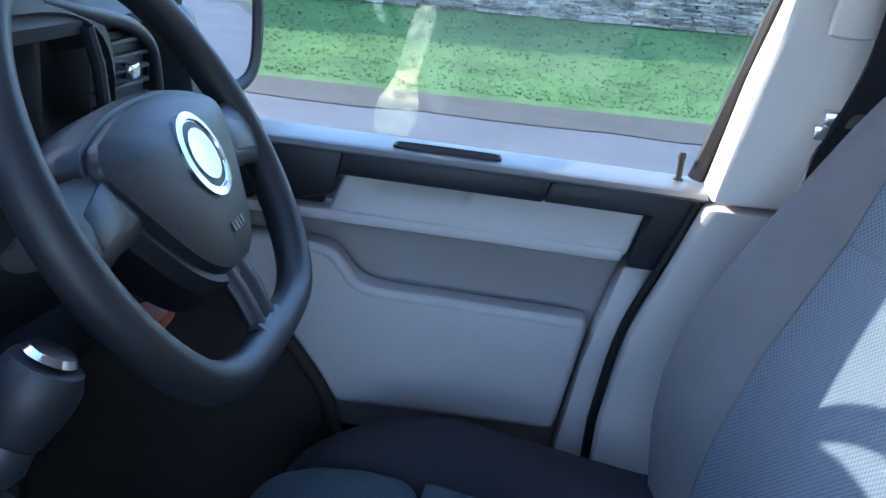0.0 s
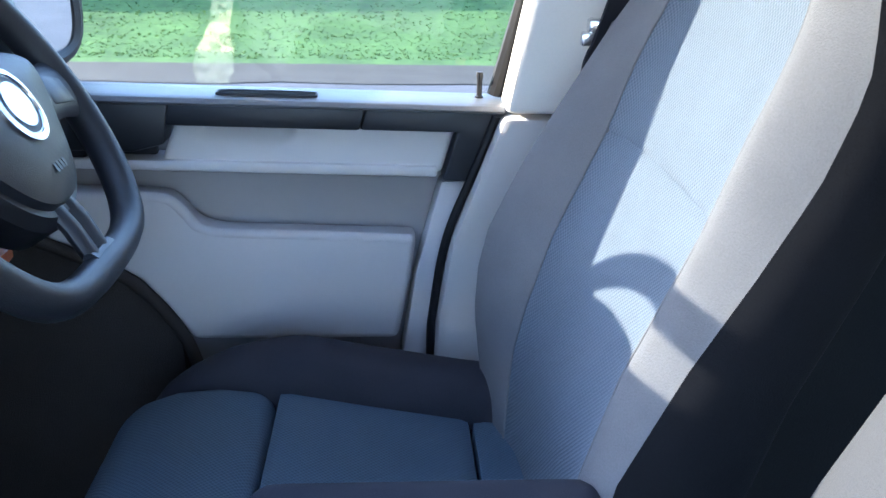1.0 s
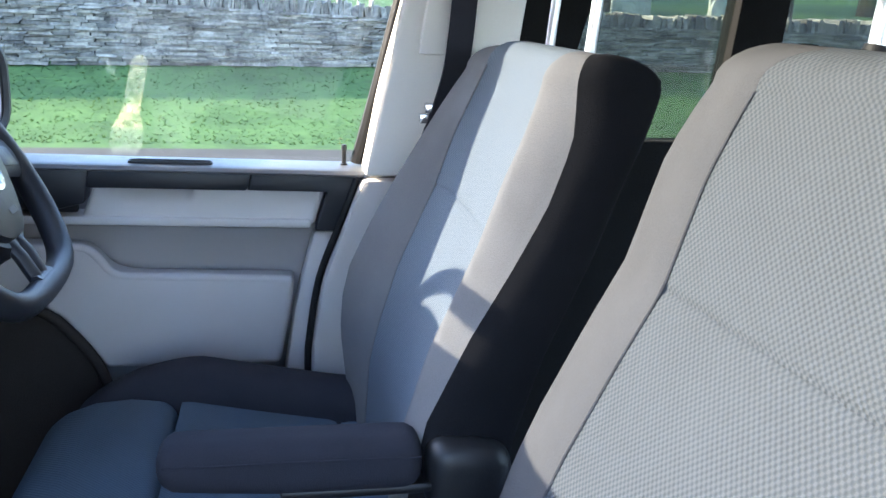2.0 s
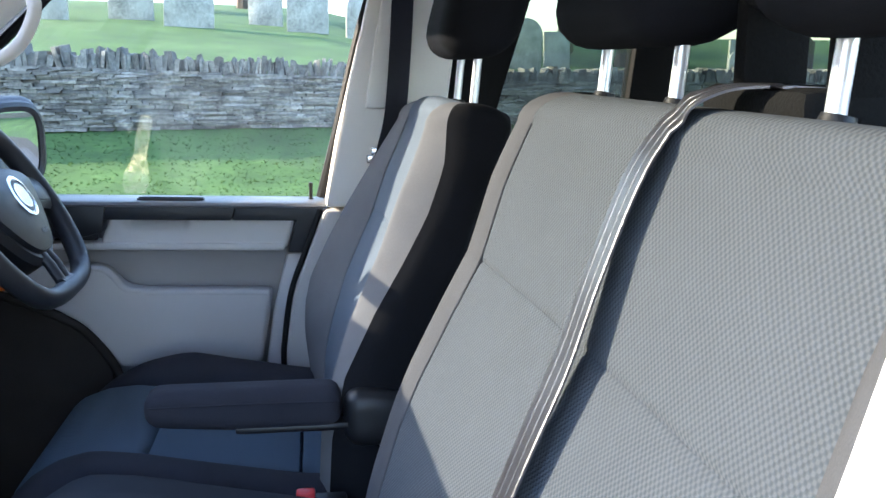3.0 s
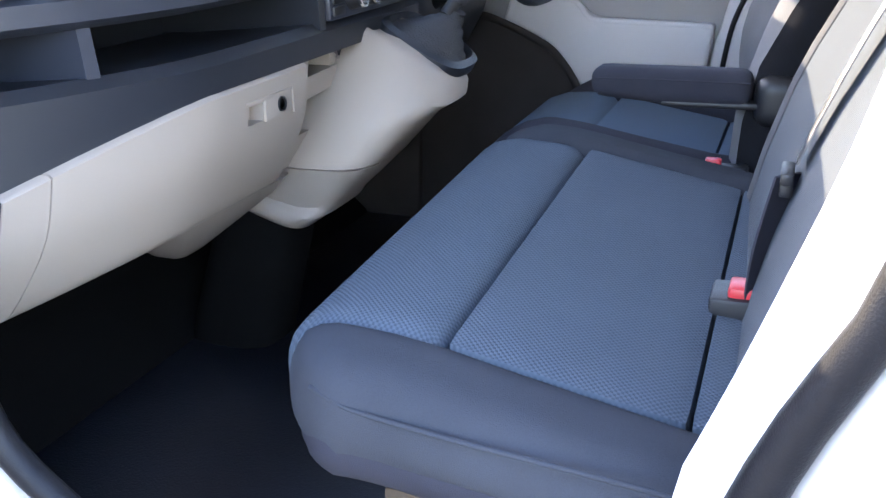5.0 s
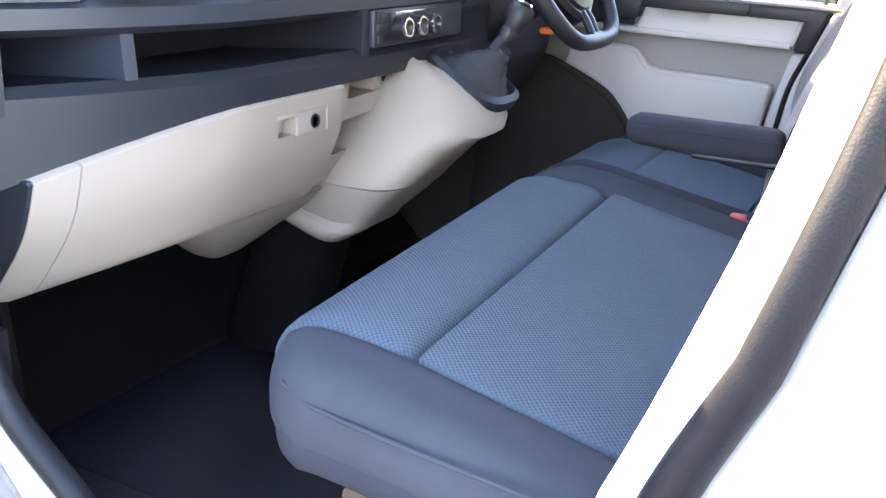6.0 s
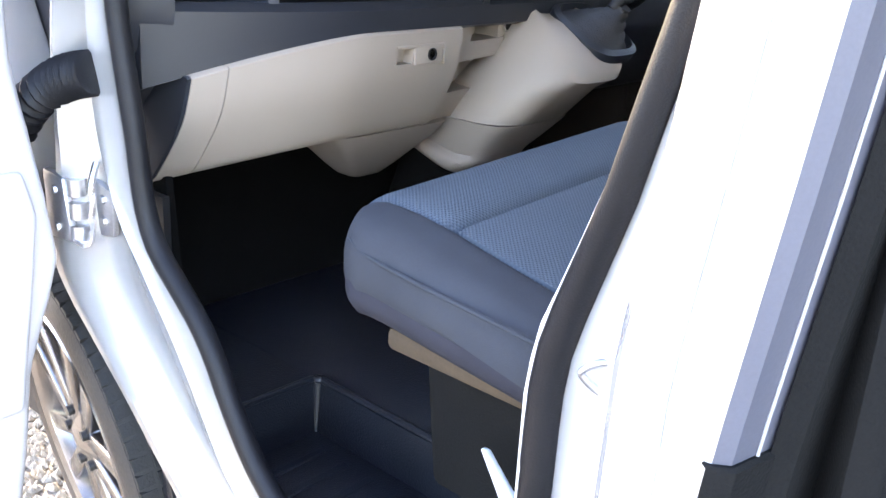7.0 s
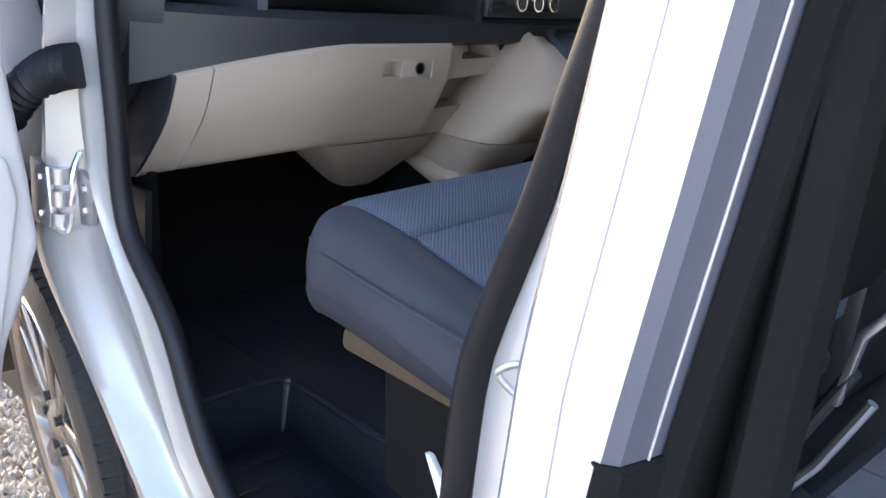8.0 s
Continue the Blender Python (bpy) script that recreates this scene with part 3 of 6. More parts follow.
structure("trim_b_pillar_low", prism([(-0.107, 0.59), (-0.105, 0.951), (-0.102, 1.012), (-0.085, 1.119), (-0.050, 1.213), (-0.022, 1.288), (0.20, 1.288), (0.20, 0.59)], "y", 0.778, 0.85, 0.012), LOWTRIM, "grey-cream lower door pillar trim", "trim")

# floor, step well and front of the footwell
floor_bm = join(rbox((-1.38, -0.55, 0.50), (0.16, 0.84, 0.588), 0.006), rbox((-1.38, -0.70, 0.50), (-0.632, -0.55, 0.588), 0.0), rbox((-0.70, -0.84, 0.50), (-0.632, -0.70, 0.588), 0.0), rbox((0.02, -0.80, 0.50), (0.20, -0.55, 0.588), 0.004))
structure("floor", floor_bm, MAT, "black rubber cab floor mat, scuffed", "floor")
step = thing("door_step", "dark blue-black moulded plastic entry step", "step", (-0.3, -0.7, 0.4), kind="structure")
part("tread", rbox((-0.64, -0.86, 0.462), (0.06, -0.545, 0.497), 0.006), MAT, step)
part("riser", prism([(-0.568, 0.49), (-0.549, 0.590), (-0.535, 0.590), (-0.535, 0.49)], "x", -0.64, 0.06, 0.003), MAT, step)
part("end_wall", prism([(-0.64, 0.49), (-0.610, 0.49), (-0.628, 0.591), (-0.64, 0.591)], "y", -0.86, -0.54, 0.003), MAT, step)
part("corner_fillet", tube([(-0.618, -0.560, 0.495), (-0.629, -0.547, 0.588)], 0.012, 10), MAT, step)
part("lip", tube(smooth_path([(-0.633, -0.86, 0.590), (-0.634, -0.59, 0.590), (-0.622, -0.551, 0.590), (-0.59, -0.547, 0.590), (-0.4, -0.549, 0.590), (0.0, -0.552, 0.590)], 6), 0.007, 8), MAT, step)
for k in range(9):
    part("grip_rib", rbox((-0.56 + k * 0.06, -0.80, 0.495), (-0.545 + k * 0.06, -0.60, 0.5), 0.002, 1), MAT, step)
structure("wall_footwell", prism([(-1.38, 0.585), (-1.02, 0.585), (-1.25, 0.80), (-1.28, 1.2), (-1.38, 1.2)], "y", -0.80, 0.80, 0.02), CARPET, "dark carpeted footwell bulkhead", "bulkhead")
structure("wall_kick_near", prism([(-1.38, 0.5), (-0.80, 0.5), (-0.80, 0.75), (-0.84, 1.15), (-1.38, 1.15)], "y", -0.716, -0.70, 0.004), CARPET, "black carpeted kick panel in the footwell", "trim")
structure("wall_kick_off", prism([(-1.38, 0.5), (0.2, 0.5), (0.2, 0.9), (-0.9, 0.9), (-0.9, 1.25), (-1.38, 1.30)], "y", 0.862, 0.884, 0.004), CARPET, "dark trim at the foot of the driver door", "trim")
# darkened by colour to stand for shade under the dashboard
structure("wall_kick_front", prism([(-1.38, 0.5), (-0.88, 0.5), (-0.86, 0.9), (-0.90, 1.2), (-1.38, 1.25)], "y", 0.785, 0.83, 0.006), KICK_SHADE, "kick panel beside the pedals, footwell shade in its brown-grey colour", "trim")
load = structure("floor_load", rbox((0.09, -0.86, 0.50), (3.06, 0.84, 0.546), 0.0), LINING, "pale grey plank-look load floor", "floor")
for k in range(12):
    y = -0.855 + k * 0.141
    part("plank", rbox((0.10, y + 0.002, 0.545), (3.05, y + 0.139, 0.552), 0.002, 1), GREYFLOOR, load)

# nearside front: door jamb, wing and wheel arch
jamb_in = [(-0.451, 1.685), (-0.661, 1.418), (-0.723, 1.303), (-0.729, 1.239), (-0.715, 1.145), (-0.7, 1.064), (-0.69, 0.98), (-0.673, 0.923), (-0.645, 0.887), (-0.597, 0.848), (-0.556, 0.813), (-0.521, 0.768), (-0.496, 0.724), (-0.467, 0.682), (-0.436, 0.641), (-0.389, 0.6), (-0.317, 0.549), (-0.164, 0.501), (0.027, 0.482)]
jamb_out = [(-0.48, 1.71), (-0.69, 1.44), (-0.755, 1.30), (-0.769, 1.185), (-0.766, 1.068), (-0.742, 0.986), (-0.725, 0.946), (-0.699, 0.908), (-0.673, 0.88), (-0.638, 0.836), (-0.596, 0.787), (-0.559, 0.737), (-0.529, 0.694), (-0.496, 0.644), (-0.464, 0.603), (-0.424, 0.57), (-0.34, 0.50), (-0.2, 0.44), (0.0, 0.40)]
arch = [(-0.52, 1.72), (-0.74, 1.45), (-0.80, 1.30), (-0.83, 1.185), (-0.84, 1.07), (-0.85, 0.98), (-0.872, 0.90), (-0.885, 0.83), (-0.851, 0.78), (-0.791, 0.731), (-0.714, 0.671), (-0.658, 0.625), (-0.622, 0.592), (-0.577, 0.555), (-0.53, 0.51), (-0.48, 0.45), (-0.44, 0.38), (-0.40, 0.30), (-0.38, 0.26)]


def edge(pts, y, n=60):
    """A smooth line in a plane y, cut into even steps by height."""
    line = smooth_path([(x, y, z) for x, z in pts], 8)
    run = np.cumsum([0.0] + [(b - a).length for a, b in zip(line, line[1:])])
    return [Vector((float(np.interp(d, run, [p.x for p in line])), y, float(np.interp(d, run, [p.z for p in line])))) for d in np.linspace(0.0, run[-1], n)]


J0, J1, J2 = edge(jamb_in, -0.85), edge(jamb_out, -0.86), edge(arch, -0.885)
rings = []
for a, b, c in zip(J0, J1, J2):
    ring = [a + Vector((-0.02, 0.03, 0)), a, a.lerp(b, 0.3) + Vector((0, 0.004, 0)), a.lerp(b, 0.7), a.lerp(b, 0.92) + Vector((0, -0.003, 0)), b, b.lerp(c, 0.08) + Vector((0, 0.006, 0)), b.lerp(c, 0.22) + Vector((0, 0.022, 0)), b.lerp(c, 0.38) + Vector((0, 0.030, 0)), b.lerp(c, 0.52) + Vector((0, 0.022, 0)), b.lerp(c, 0.64) + Vector((0, 0.006, 0)), b.lerp(c, 0.80) + Vector((0, -0.008, 0)), b.lerp(c, 0.94) + Vector((0, -0.002, 0)), c, c + Vector((-0.012, 0.02, -0.008)), c + Vector((-0.02, 0.09, -0.01))]
    rings.append(ring)
wing = loft(rings, closed=False)
bmesh.ops.solidify(wing, geom=wing.faces[:], thickness=0.003)
part("front_wing", wing, PAINT, van, "silver wing and door jamb, dusty", sharp=50)
part("door_seal", tube([p + Vector((0.014, 0.008, 0)) for p in J0], 0.016, 12, 1.0, (0, 1, 0)), RUBBER, van, "black rubber door seal")
part("sill_panel", prism([(-0.93, 0.22), (-0.93, 0.34), (-0.86, 0.365), (-0.84, 0.30), (-0.84, 0.22)], "x", -0.36, 1.45, 0.01), PAINT, van)
part("wheel_liner", join(rbox((-1.55, -0.735, 0.28), (-0.80, -0.722, 0.92), 0.0), rbox((-1.50, -0.86, 0.86), (-0.92, -0.735, 0.875), 0.0)), BLACK, van)


# nearside B pillar
def bx(z, table):
    return interp(table, z)


SEAL_X = [(0.3, 0.055), (0.89, 0.055), (0.95, 0.056), (1.01, 0.065), (1.10, 0.098), (1.17, 0.128), (1.25, 0.150), (1.33, 0.172), (1.48, 0.205), (1.83, 0.275)]
SEAL_Y = [(0.3, -0.845), (0.95, -0.847), (1.01, -0.850), (1.10, -0.860), (1.17, -0.876), (1.25, -0.883), (1.33, -0.886), (1.83, -0.890)]
TRIM_B = [(0.3, 0.0), (0.93, 0.0), (0.996, 0.012), (1.066, 0.039), (1.15, 0.068), (1.246, 0.10), (1.353, 0.128), (1.464, 0.160), (1.551, 0.181), (1.83, 0.235)]
OUT_B = [(0.3, 0.155), (1.0, 0.172), (1.055, 0.173), (1.143, 0.183), (1.21, 0.191), (1.349, 0.206), (1.83, 0.27)]
END_B = [(0.3, 0.215), (1.02, 0.277), (1.137, 0.290), (1.217, 0.299), (1.356, 0.313), (1.83, 0.37)]
rings, seal_path, trim_rings, shut_rings = [], [], [], []
for z in np.linspace(0.30, 1.83, 36):
    s, sy, o, e = bx(z, SEAL_X) + 0.014, bx(z, SEAL_Y), bx(z, OUT_B), bx(z, END_B)
    rings.append([(s + 0.005, -0.82, z), (s + 0.002, sy, z), (s + 0.014, sy - 0.010, z), (max(o - 0.018, s + 0.018), min(-0.880, sy - 0.012), z), (o - 0.006, -0.925, z), (o + 0.004, -0.935, z), (o + 0.05, -0.938, z), (o + 0.051, -0.935, z), (o + 0.052, -0.938, z), (e - 0.012, -0.934, z), (e - 0.012, -0.82, z)])
    shut_rings.append([(e - 0.0118, -0.9335, z), (e, -0.925, z), (e + 0.012, -0.87, z), (e + 0.012, -0.82, z), (e - 0.0118, -0.82, z)])
    seal_path.append(Vector((s - 0.014, sy, z)))
    t = bx(z, TRIM_B)
    trim_rings.append([(s - 0.014, sy + 0.014, z), (t * 0.45 + s * 0.55 - 0.006, sy * 0.5 - 0.410, z), (t + 0.002, -0.81, z), (t, -0.795, z), (t + 0.008, -0.784, z), (t + 0.05, -0.775, z), (e, -0.775, z), (e, -0.815, z), (s + 0.01, -0.82, z)])
part("b_pillar", loft(rings), PAINT, van, "silver door pillar with sliding door shut face", sharp=30)
part("door_seal", tube(seal_path, lambda u: 0.0205 - 0.006 * min(1.0, max(0.0, (u - 0.42) / 0.2)), 14), RUBBER, van, "black rubber door seal")
# rear-facing side of the pillar, its shade painted as a darker colour
part("shut_face", loft(shut_rings), SHUT_SHADE, van, "silver sliding door shut face, shade put into its blue-grey colour", sharp=30)
structure("trim_b_pillar_near", loft(trim_rings), CREAM, "cream inner door pillar trim", "trim")
part("shut_line_seal", tube([Vector((bx(z, END_B) + 0.0075, -0.897, z)) for z in np.linspace(0.30, 1.83, 36)], 0.0016, 8), PAINT, van, "bright edge of the sliding door shut face")
edge_strip = []
for z in np.linspace(0.30, 1.83, 36):
    e = bx(z, END_B)
    edge_strip.append([(e + 0.0125, -0.884, z), (e + 0.03, -0.874, z), (e + 0.034, -0.80, z), (e + 0.010, -0.80, z)])
part("pillar_lining", loft(edge_strip), LINING, van, "dark plastic lining on the pillar edge")
cover = []
for z in list(np.linspace(0.52, 0.995, 14)) + [1.002, 1.005]:
    e = bx(z, END_B) - (0.004 if z > 1.003 else 0.0)
    cover.append([(e - 0.014, -0.9385, z), (e - 0.004, -0.936, z), (e + 0.006, -0.928, z), (e + 0.019, -0.87, z), (e + 0.019, -0.82, z), (e - 0.014, -0.82, z)])
part("track_cover", loft(cover), LINING, van, "black plastic cover at the pillar foot")
structure("wall_b_lining", prism([(0.338, -0.862), (0.362, -0.845), (0.358, -0.785), (0.30, -0.785), (0.30, -0.80)], "z", 0.52, 1.83, 0.004), LINING, "black plastic lining behind the door pillar", "trim")

striker = thing("door_striker", "bright steel door striker loop on the pillar", "striker", (0.12, -0.87, 1.03))
part("loop", tube(smooth_path([(0.145, -0.858, 1.014), (0.128, -0.872, 1.017), (0.112, -0.878, 1.006), (0.111, -0.877, 0.998), (0.125, -0.868, 0.984), (0.145, -0.858, 0.976)], 5), 0.0034, 10), STEEL, striker)
part("base", rbox((0.140, -0.864, 0.966), (0.15, -0.856, 1.022), 0.003), STEEL, striker)


# ================= front wheel =================
def build_wheel(c):
    w = thing("front_wheel", "alloy road wheel with dusty black tyre", "wheel", c)
    tyre = part("tyre", lathe([(0.006, 0.325), (0.02, 0.336), (0.06, 0.338), (0.10, 0.336), (0.11, 0.30), (0.10, 0.25), (0.03, 0.25)], c, (0, 1, 0), 80, True), TYRE, w)
    part("sidewall", lathe([(0.03, 0.250), (0.006, 0.252), (-0.004, 0.270), (-0.006, 0.295), (0.001, 0.318), (0.008, 0.327), (0.02, 0.325), (0.02, 0.26)], c, (0, 1, 0), 80, True), SIDEWALL, tyre, "dusty brown tyre sidewall")
    blocks = []
    for k in range(72):
        a = 2 * math.pi * k / 72
        for y0, y1 in ((0.007, 0.034), (0.040, 0.064), (0.070, 0.10)):
            b = rbox((-0.0108, y0, 0.325), (0.0108, y1, 0.337 if y0 < 0.01 else 0.344), 0.0)
            blocks.append(moved(b, Matrix.Translation(c) @ Matrix.Rotation(a + y0 * 0.3, 4, "Y")))
    part("tread", join(*blocks), TYRE, tyre)
    rim = part("rim", lathe([(0.02, 0.252), (0.002, 0.258), (-0.004, 0.252), (0.004, 0.240), (0.03, 0.232), (0.07, 0.228), (0.10, 0.235), (0.10, 0.25)], c, (0, 1, 0), 72, True), ALLOY, w)
    for k in range(5):
        a = 2 * math.pi * (k + 0.3) / 5
        for s in (-1, 1):
            b = prism([(-0.018 + s * 0.020, 0.03), (0.018 + s * 0.020, 0.03), (0.024 + s * 0.058, 0.242), (-0.024 + s * 0.058, 0.242)], "y", 0.006, 0.04, 0.008, 3)
            part("spoke", moved(b, Matrix.Translation(c) @ Matrix.Rotation(a, 4, "Y")), ALLOY, rim)
        b = lathe([(-0.002, 0.0), (-0.002, 0.010), (0.03, 0.010)], (0.058 * math.sin(a + 0.6), 0, 0.058 * math.cos(a + 0.6)), (0, 1, 0), 10)
        part("bolt", moved(b, Matrix.Translation(c)), BLACK, rim, "dark wheel bolt")
    part("hub_cap", lathe([(-0.004, 0.0), (-0.002, 0.025), (0.004, 0.034), (0.010, 0.075), (0.06, 0.085)], c, (0, 1, 0), 28), ALLOY, rim)
    part("brake_disc", lathe([(0.065, 0.02), (0.065, 0.16), (0.085, 0.16), (0.085, 0.02)], c, (0, 1, 0), 32), STEEL, w, "dull steel brake disc")
    w.rotation_euler = (0.13, 0, -0.173)


build_wheel((-0.98, -0.83, 0.425))

# ================= open passenger door =================
pd = thing("passenger_door", "open silver front door with grey inner panel", "door", (-0.75, -1.0, 0.9))
prof = [(-0.928, 1.34), (-0.932, 1.25), (-0.932, 1.146), (-0.918, 1.06), (-0.902, 0.954), (-0.890, 0.85), (-0.910, 0.786), (-0.950, 0.677), (-0.970, 0.54), (-0.99, 0.442), (-1.85, 0.40), (-1.88, 1.30)]
part("outer_skin", prism([(y - 0.006, z) for y, z in prof], "x", -0.94, -0.89, 0.012), PAINT, pd)
part("inner_panel", prism([(y - 0.012, z) for y, z in prof], "x", -0.885, -0.82, 0.018, 3), GREYTRIM, pd, "grey plastic inner door panel")
part("pocket_moulding", prism([(-0.955, 1.0), (-0.94, 0.93), (-0.96, 0.80), (-0.99, 0.62), (-1.75, 0.6), (-1.75, 1.0)], "x", -0.822, -0.800, 0.014, 3), GREYTRIM, pd)
before_hinge = set(bpy.data.objects)
knuckles = [lathe([(a, 0.0), (a, 0.015), (a + 0.026, 0.015), (a + 0.026, 0.0)], (-0.728, -0.945, 0.0), (0, 0, 1), 14) for a in (0.868, 0.905, 0.942)]
leaf = prism([(-0.80, 0.862), (-0.735, 0.868), (-0.728, 0.895), (-0.74, 0.968), (-0.80, 0.972)], "y", -0.962, -0.95, 0.003)
plate = prism([(-0.72, 0.875), (-0.665, 0.885), (-0.66, 0.955), (-0.715, 0.968)], "y", -0.925, -0.915, 0.003)
hinge = part("hinge", join(leaf, plate, *knuckles), STEEL, pd, "silver painted hinge plate")
for x, z in ((-0.765, 0.885), (-0.765, 0.945), (-0.688, 0.905), (-0.688, 0.94)):
    part("bolt", lathe([(0.0, 0.0), (0.0, 0.008), (0.006, 0.007), (0.007, 0.0)], (x, -0.96 if x < -0.7 else -0.924, z), (0, -1, 0), 6), STEEL, hinge)
part("clip", tube(smooth_path([(-0.70, -0.925, 0.995), (-0.69, -0.94, 0.965), (-0.692, -0.945, 0.885), (-0.705, -0.95, 0.868), (-0.725, -0.955, 0.872)], 5), 0.0055, 8), CHROME, hinge)
part("upper_hinge", rbox((-0.80, -0.985, 1.265), (-0.66, -0.92, 1.315), 0.008), STEEL, pd, "silver painted hinge plate")
HINGE_SHIFT = Matrix.Translation((-0.08, 0.07, 0.008))
for ob in set(bpy.data.objects) - before_hinge:
    ob.data.transform(HINGE_SHIFT)
bell = smooth_path([(-0.752, -0.866, 1.142), (-0.785, -0.878, 1.134), (-0.825, -0.888, 1.117), (-0.88, -0.90, 1.08), (-0.92, -0.915, 1.03)], 10)
part("wiring_bellows", tube(bell, lambda u: 0.030 + 0.005 * math.sin(u * 2 * math.pi * 13), 14), RUBBER, pd, "black ribbed rubber wiring bellows")


def rr(cx, cy, hx, hy, z, n=28, p=3.2):
    out = []
    for k in range(n):
        a = 2 * math.pi * k / n
        c, s = math.cos(a), math.sin(a)
        out.append((cx + hx * math.copysign(abs(c) ** (2 / p), c), cy + hy * math.copysign(abs(s) ** (2 / p), s), z))
    return out

# ================= driver's door =================
dd = thing("driver_door", "closed front door with pale grey inner panel", "door", (-0.45, 0.85, 0.9))
part("outer_skin", prism([(-1.0, 0.5), (-0.02, 0.5), (-0.02, 1.27), (-1.0, 1.27)], "y", 0.888, 0.915, 0.008), PAINT, dd)
# recess shade is painted into this panel's darker grey
part("base_panel", prism([(-0.98, 0.60), (-0.14, 0.60), (-0.14, 0.93), (-0.05, 1.18), (-0.03, 1.27), (-0.98, 1.27)], "y", 0.87, 0.886, 0.004), RECESS_SHADE, dd, "grey recessed door lining, lip shade put into its darker colour")


def rising(bm):
    """The sill climbs a little towards the windscreen."""
    for v in bm.verts:
        v.co.z += (-0.05 - v.co.x) * 0.022
    return bm


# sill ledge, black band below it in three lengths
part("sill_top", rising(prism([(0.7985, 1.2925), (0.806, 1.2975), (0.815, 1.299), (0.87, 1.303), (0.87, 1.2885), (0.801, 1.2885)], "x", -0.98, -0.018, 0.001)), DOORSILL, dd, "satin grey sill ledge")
part("sill_band", rising(prism([(-0.98, 1.225), (-0.98, 1.290), (-0.4495, 1.290), (-0.459, 1.236), (-0.50, 1.225)], "y", 0.803, 0.85, 0.004)), DASH, dd, "black door band")
part("sill_band", rising(prism([(-0.449, 1.290), (-0.199, 1.290), (-0.207, 1.262), (-0.456, 1.262)], "y", 0.800, 0.85, 0.004)), DASH, dd, "black door band")
part("sill_band", rising(prism([(-0.1985, 1.290), (-0.024, 1.290), (-0.050, 1.196), (-0.098, 1.196), (-0.078, 1.262), (-0.2065, 1.262)], "y", 0.803, 0.85, 0.004)), DASH, dd, "black door band")
TY, TZ = 0.832, 1.2992
part("sill_tray_rim", rising(loft([rr(-0.327, TY, 0.066, 0.015, TZ - 0.006, 32, 5), rr(-0.327, TY, 0.066, 0.015, TZ + 0.003, 32, 5), rr(-0.327, TY, 0.0645, 0.0138, TZ + 0.004, 32, 5), rr(-0.327, TY, 0.063, 0.0125, TZ + 0.003, 32, 5), rr(-0.327, TY, 0.062, 0.012, TZ, 32, 5)], caps=False)), DASH, dd, "black rim of the sill tray")
# flat near-black fill that stands for the shade down in the tray
part("sill_tray", rising(loft([rr(-0.327, TY, 0.0625, 0.0125, TZ, 32, 5), rr(-0.327, TY, 0.0625, 0.0125, TZ + 0.0028, 32, 5)])), LINING, dd, "cup tray in the sill, its dark depth painted as a flat black fill")
# beige armrest trim with a scooped grip behind the band
grip = soft_box((-0.2735, 0.845, 1.235), (0.368, 0.05, 0.064), 0.007, (74, 8, 16))
for v in grip.verts:
    x, z = v.co.x, v.co.z
    v.co.x += (z - 1.235) * (0.42 if x < -0.27 else 0.27)
    if v.co.y < 0.84 and z > 1.232:
        lean_x = x + (z - 1.235) * 0.42
        ww = min(1.0, max(0.0, min(lean_x + 0.424, -0.290 - lean_x) / 0.014)) * min(1.0, (z - 1.232) / 0.035)
        v.co.y += 0.020 * ww * ww * (3 - 2 * ww)
part("armrest_trim", rising(grip), DOORTRIM, dd, "pale grey armrest trim with scooped grip")
part("armrest_lip", rising(prism([(0.812, 1.199), (0.812, 1.213), (0.86, 1.216), (0.86, 1.194)], "x", -0.96, -0.104, 0.004)), DOORTRIM, dd)
part("pull_handle", join(rbox((-0.60, 0.835, 1.222), (-0.475, 0.85, 1.268), 0.006), prism([(-0.68, 1.222), (-0.565, 1.222), (-0.545, 1.24), (-0.50, 1.262), (-0.68, 1.262)], "y", 0.815, 0.84, 0.006)), DASH, dd, "black inner release handle")
# lower pocket
pocket = prism([(-0.62, 1.178), (-0.50, 1.176), (-0.462, 1.172), (-0.446, 1.156), (-0.428, 1.134), (-0.405, 1.126), (-0.373, 1.123), (-0.131, 1.116), (-0.140, 1.05), (-0.156, 0.962), (-0.442, 0.962), (-0.457, 0.984), (-0.507, 1.052), (-0.56, 1.086), (-0.64, 1.116)], "y", 0.812, 0.862, 0.010, 3)
part("door_pocket", pocket, GREYTRIM, dd, "grey moulded door pocket")
part("pocket_lip", tube(smooth_path([(-0.50, 0.8205, 1.170), (-0.464, 0.8205, 1.165), (-0.446, 0.8205, 1.150), (-0.428, 0.8205, 1.127), (-0.395, 0.8205, 1.118), (-0.30, 0.8205, 1.1155), (-0.138, 0.8205, 1.109)], 6), 0.009, 12), GREYTRIM, dd)
part("rear_edge", prism([(-0.099, 1.193), (-0.049, 1.193), (-0.089, 1.069), (-0.103, 0.947), (-0.105, 0.70), (-0.15, 0.70), (-0.150, 0.938), (-0.132, 1.061)], "y", 0.822, 0.868, 0.008), GREYTRIM, dd)
part("edge_seal", tube(smooth_path([(-0.029, 0.802, 1.285), (-0.056, 0.798, 1.213), (-0.091, 0.798, 1.119), (-0.108, 0.798, 1.012), (-0.111, 0.798, 0.951), (-0.113, 0.798, 0.70)], 6), 0.006, 8), RUBBER, dd, "black rubber door edge seal")
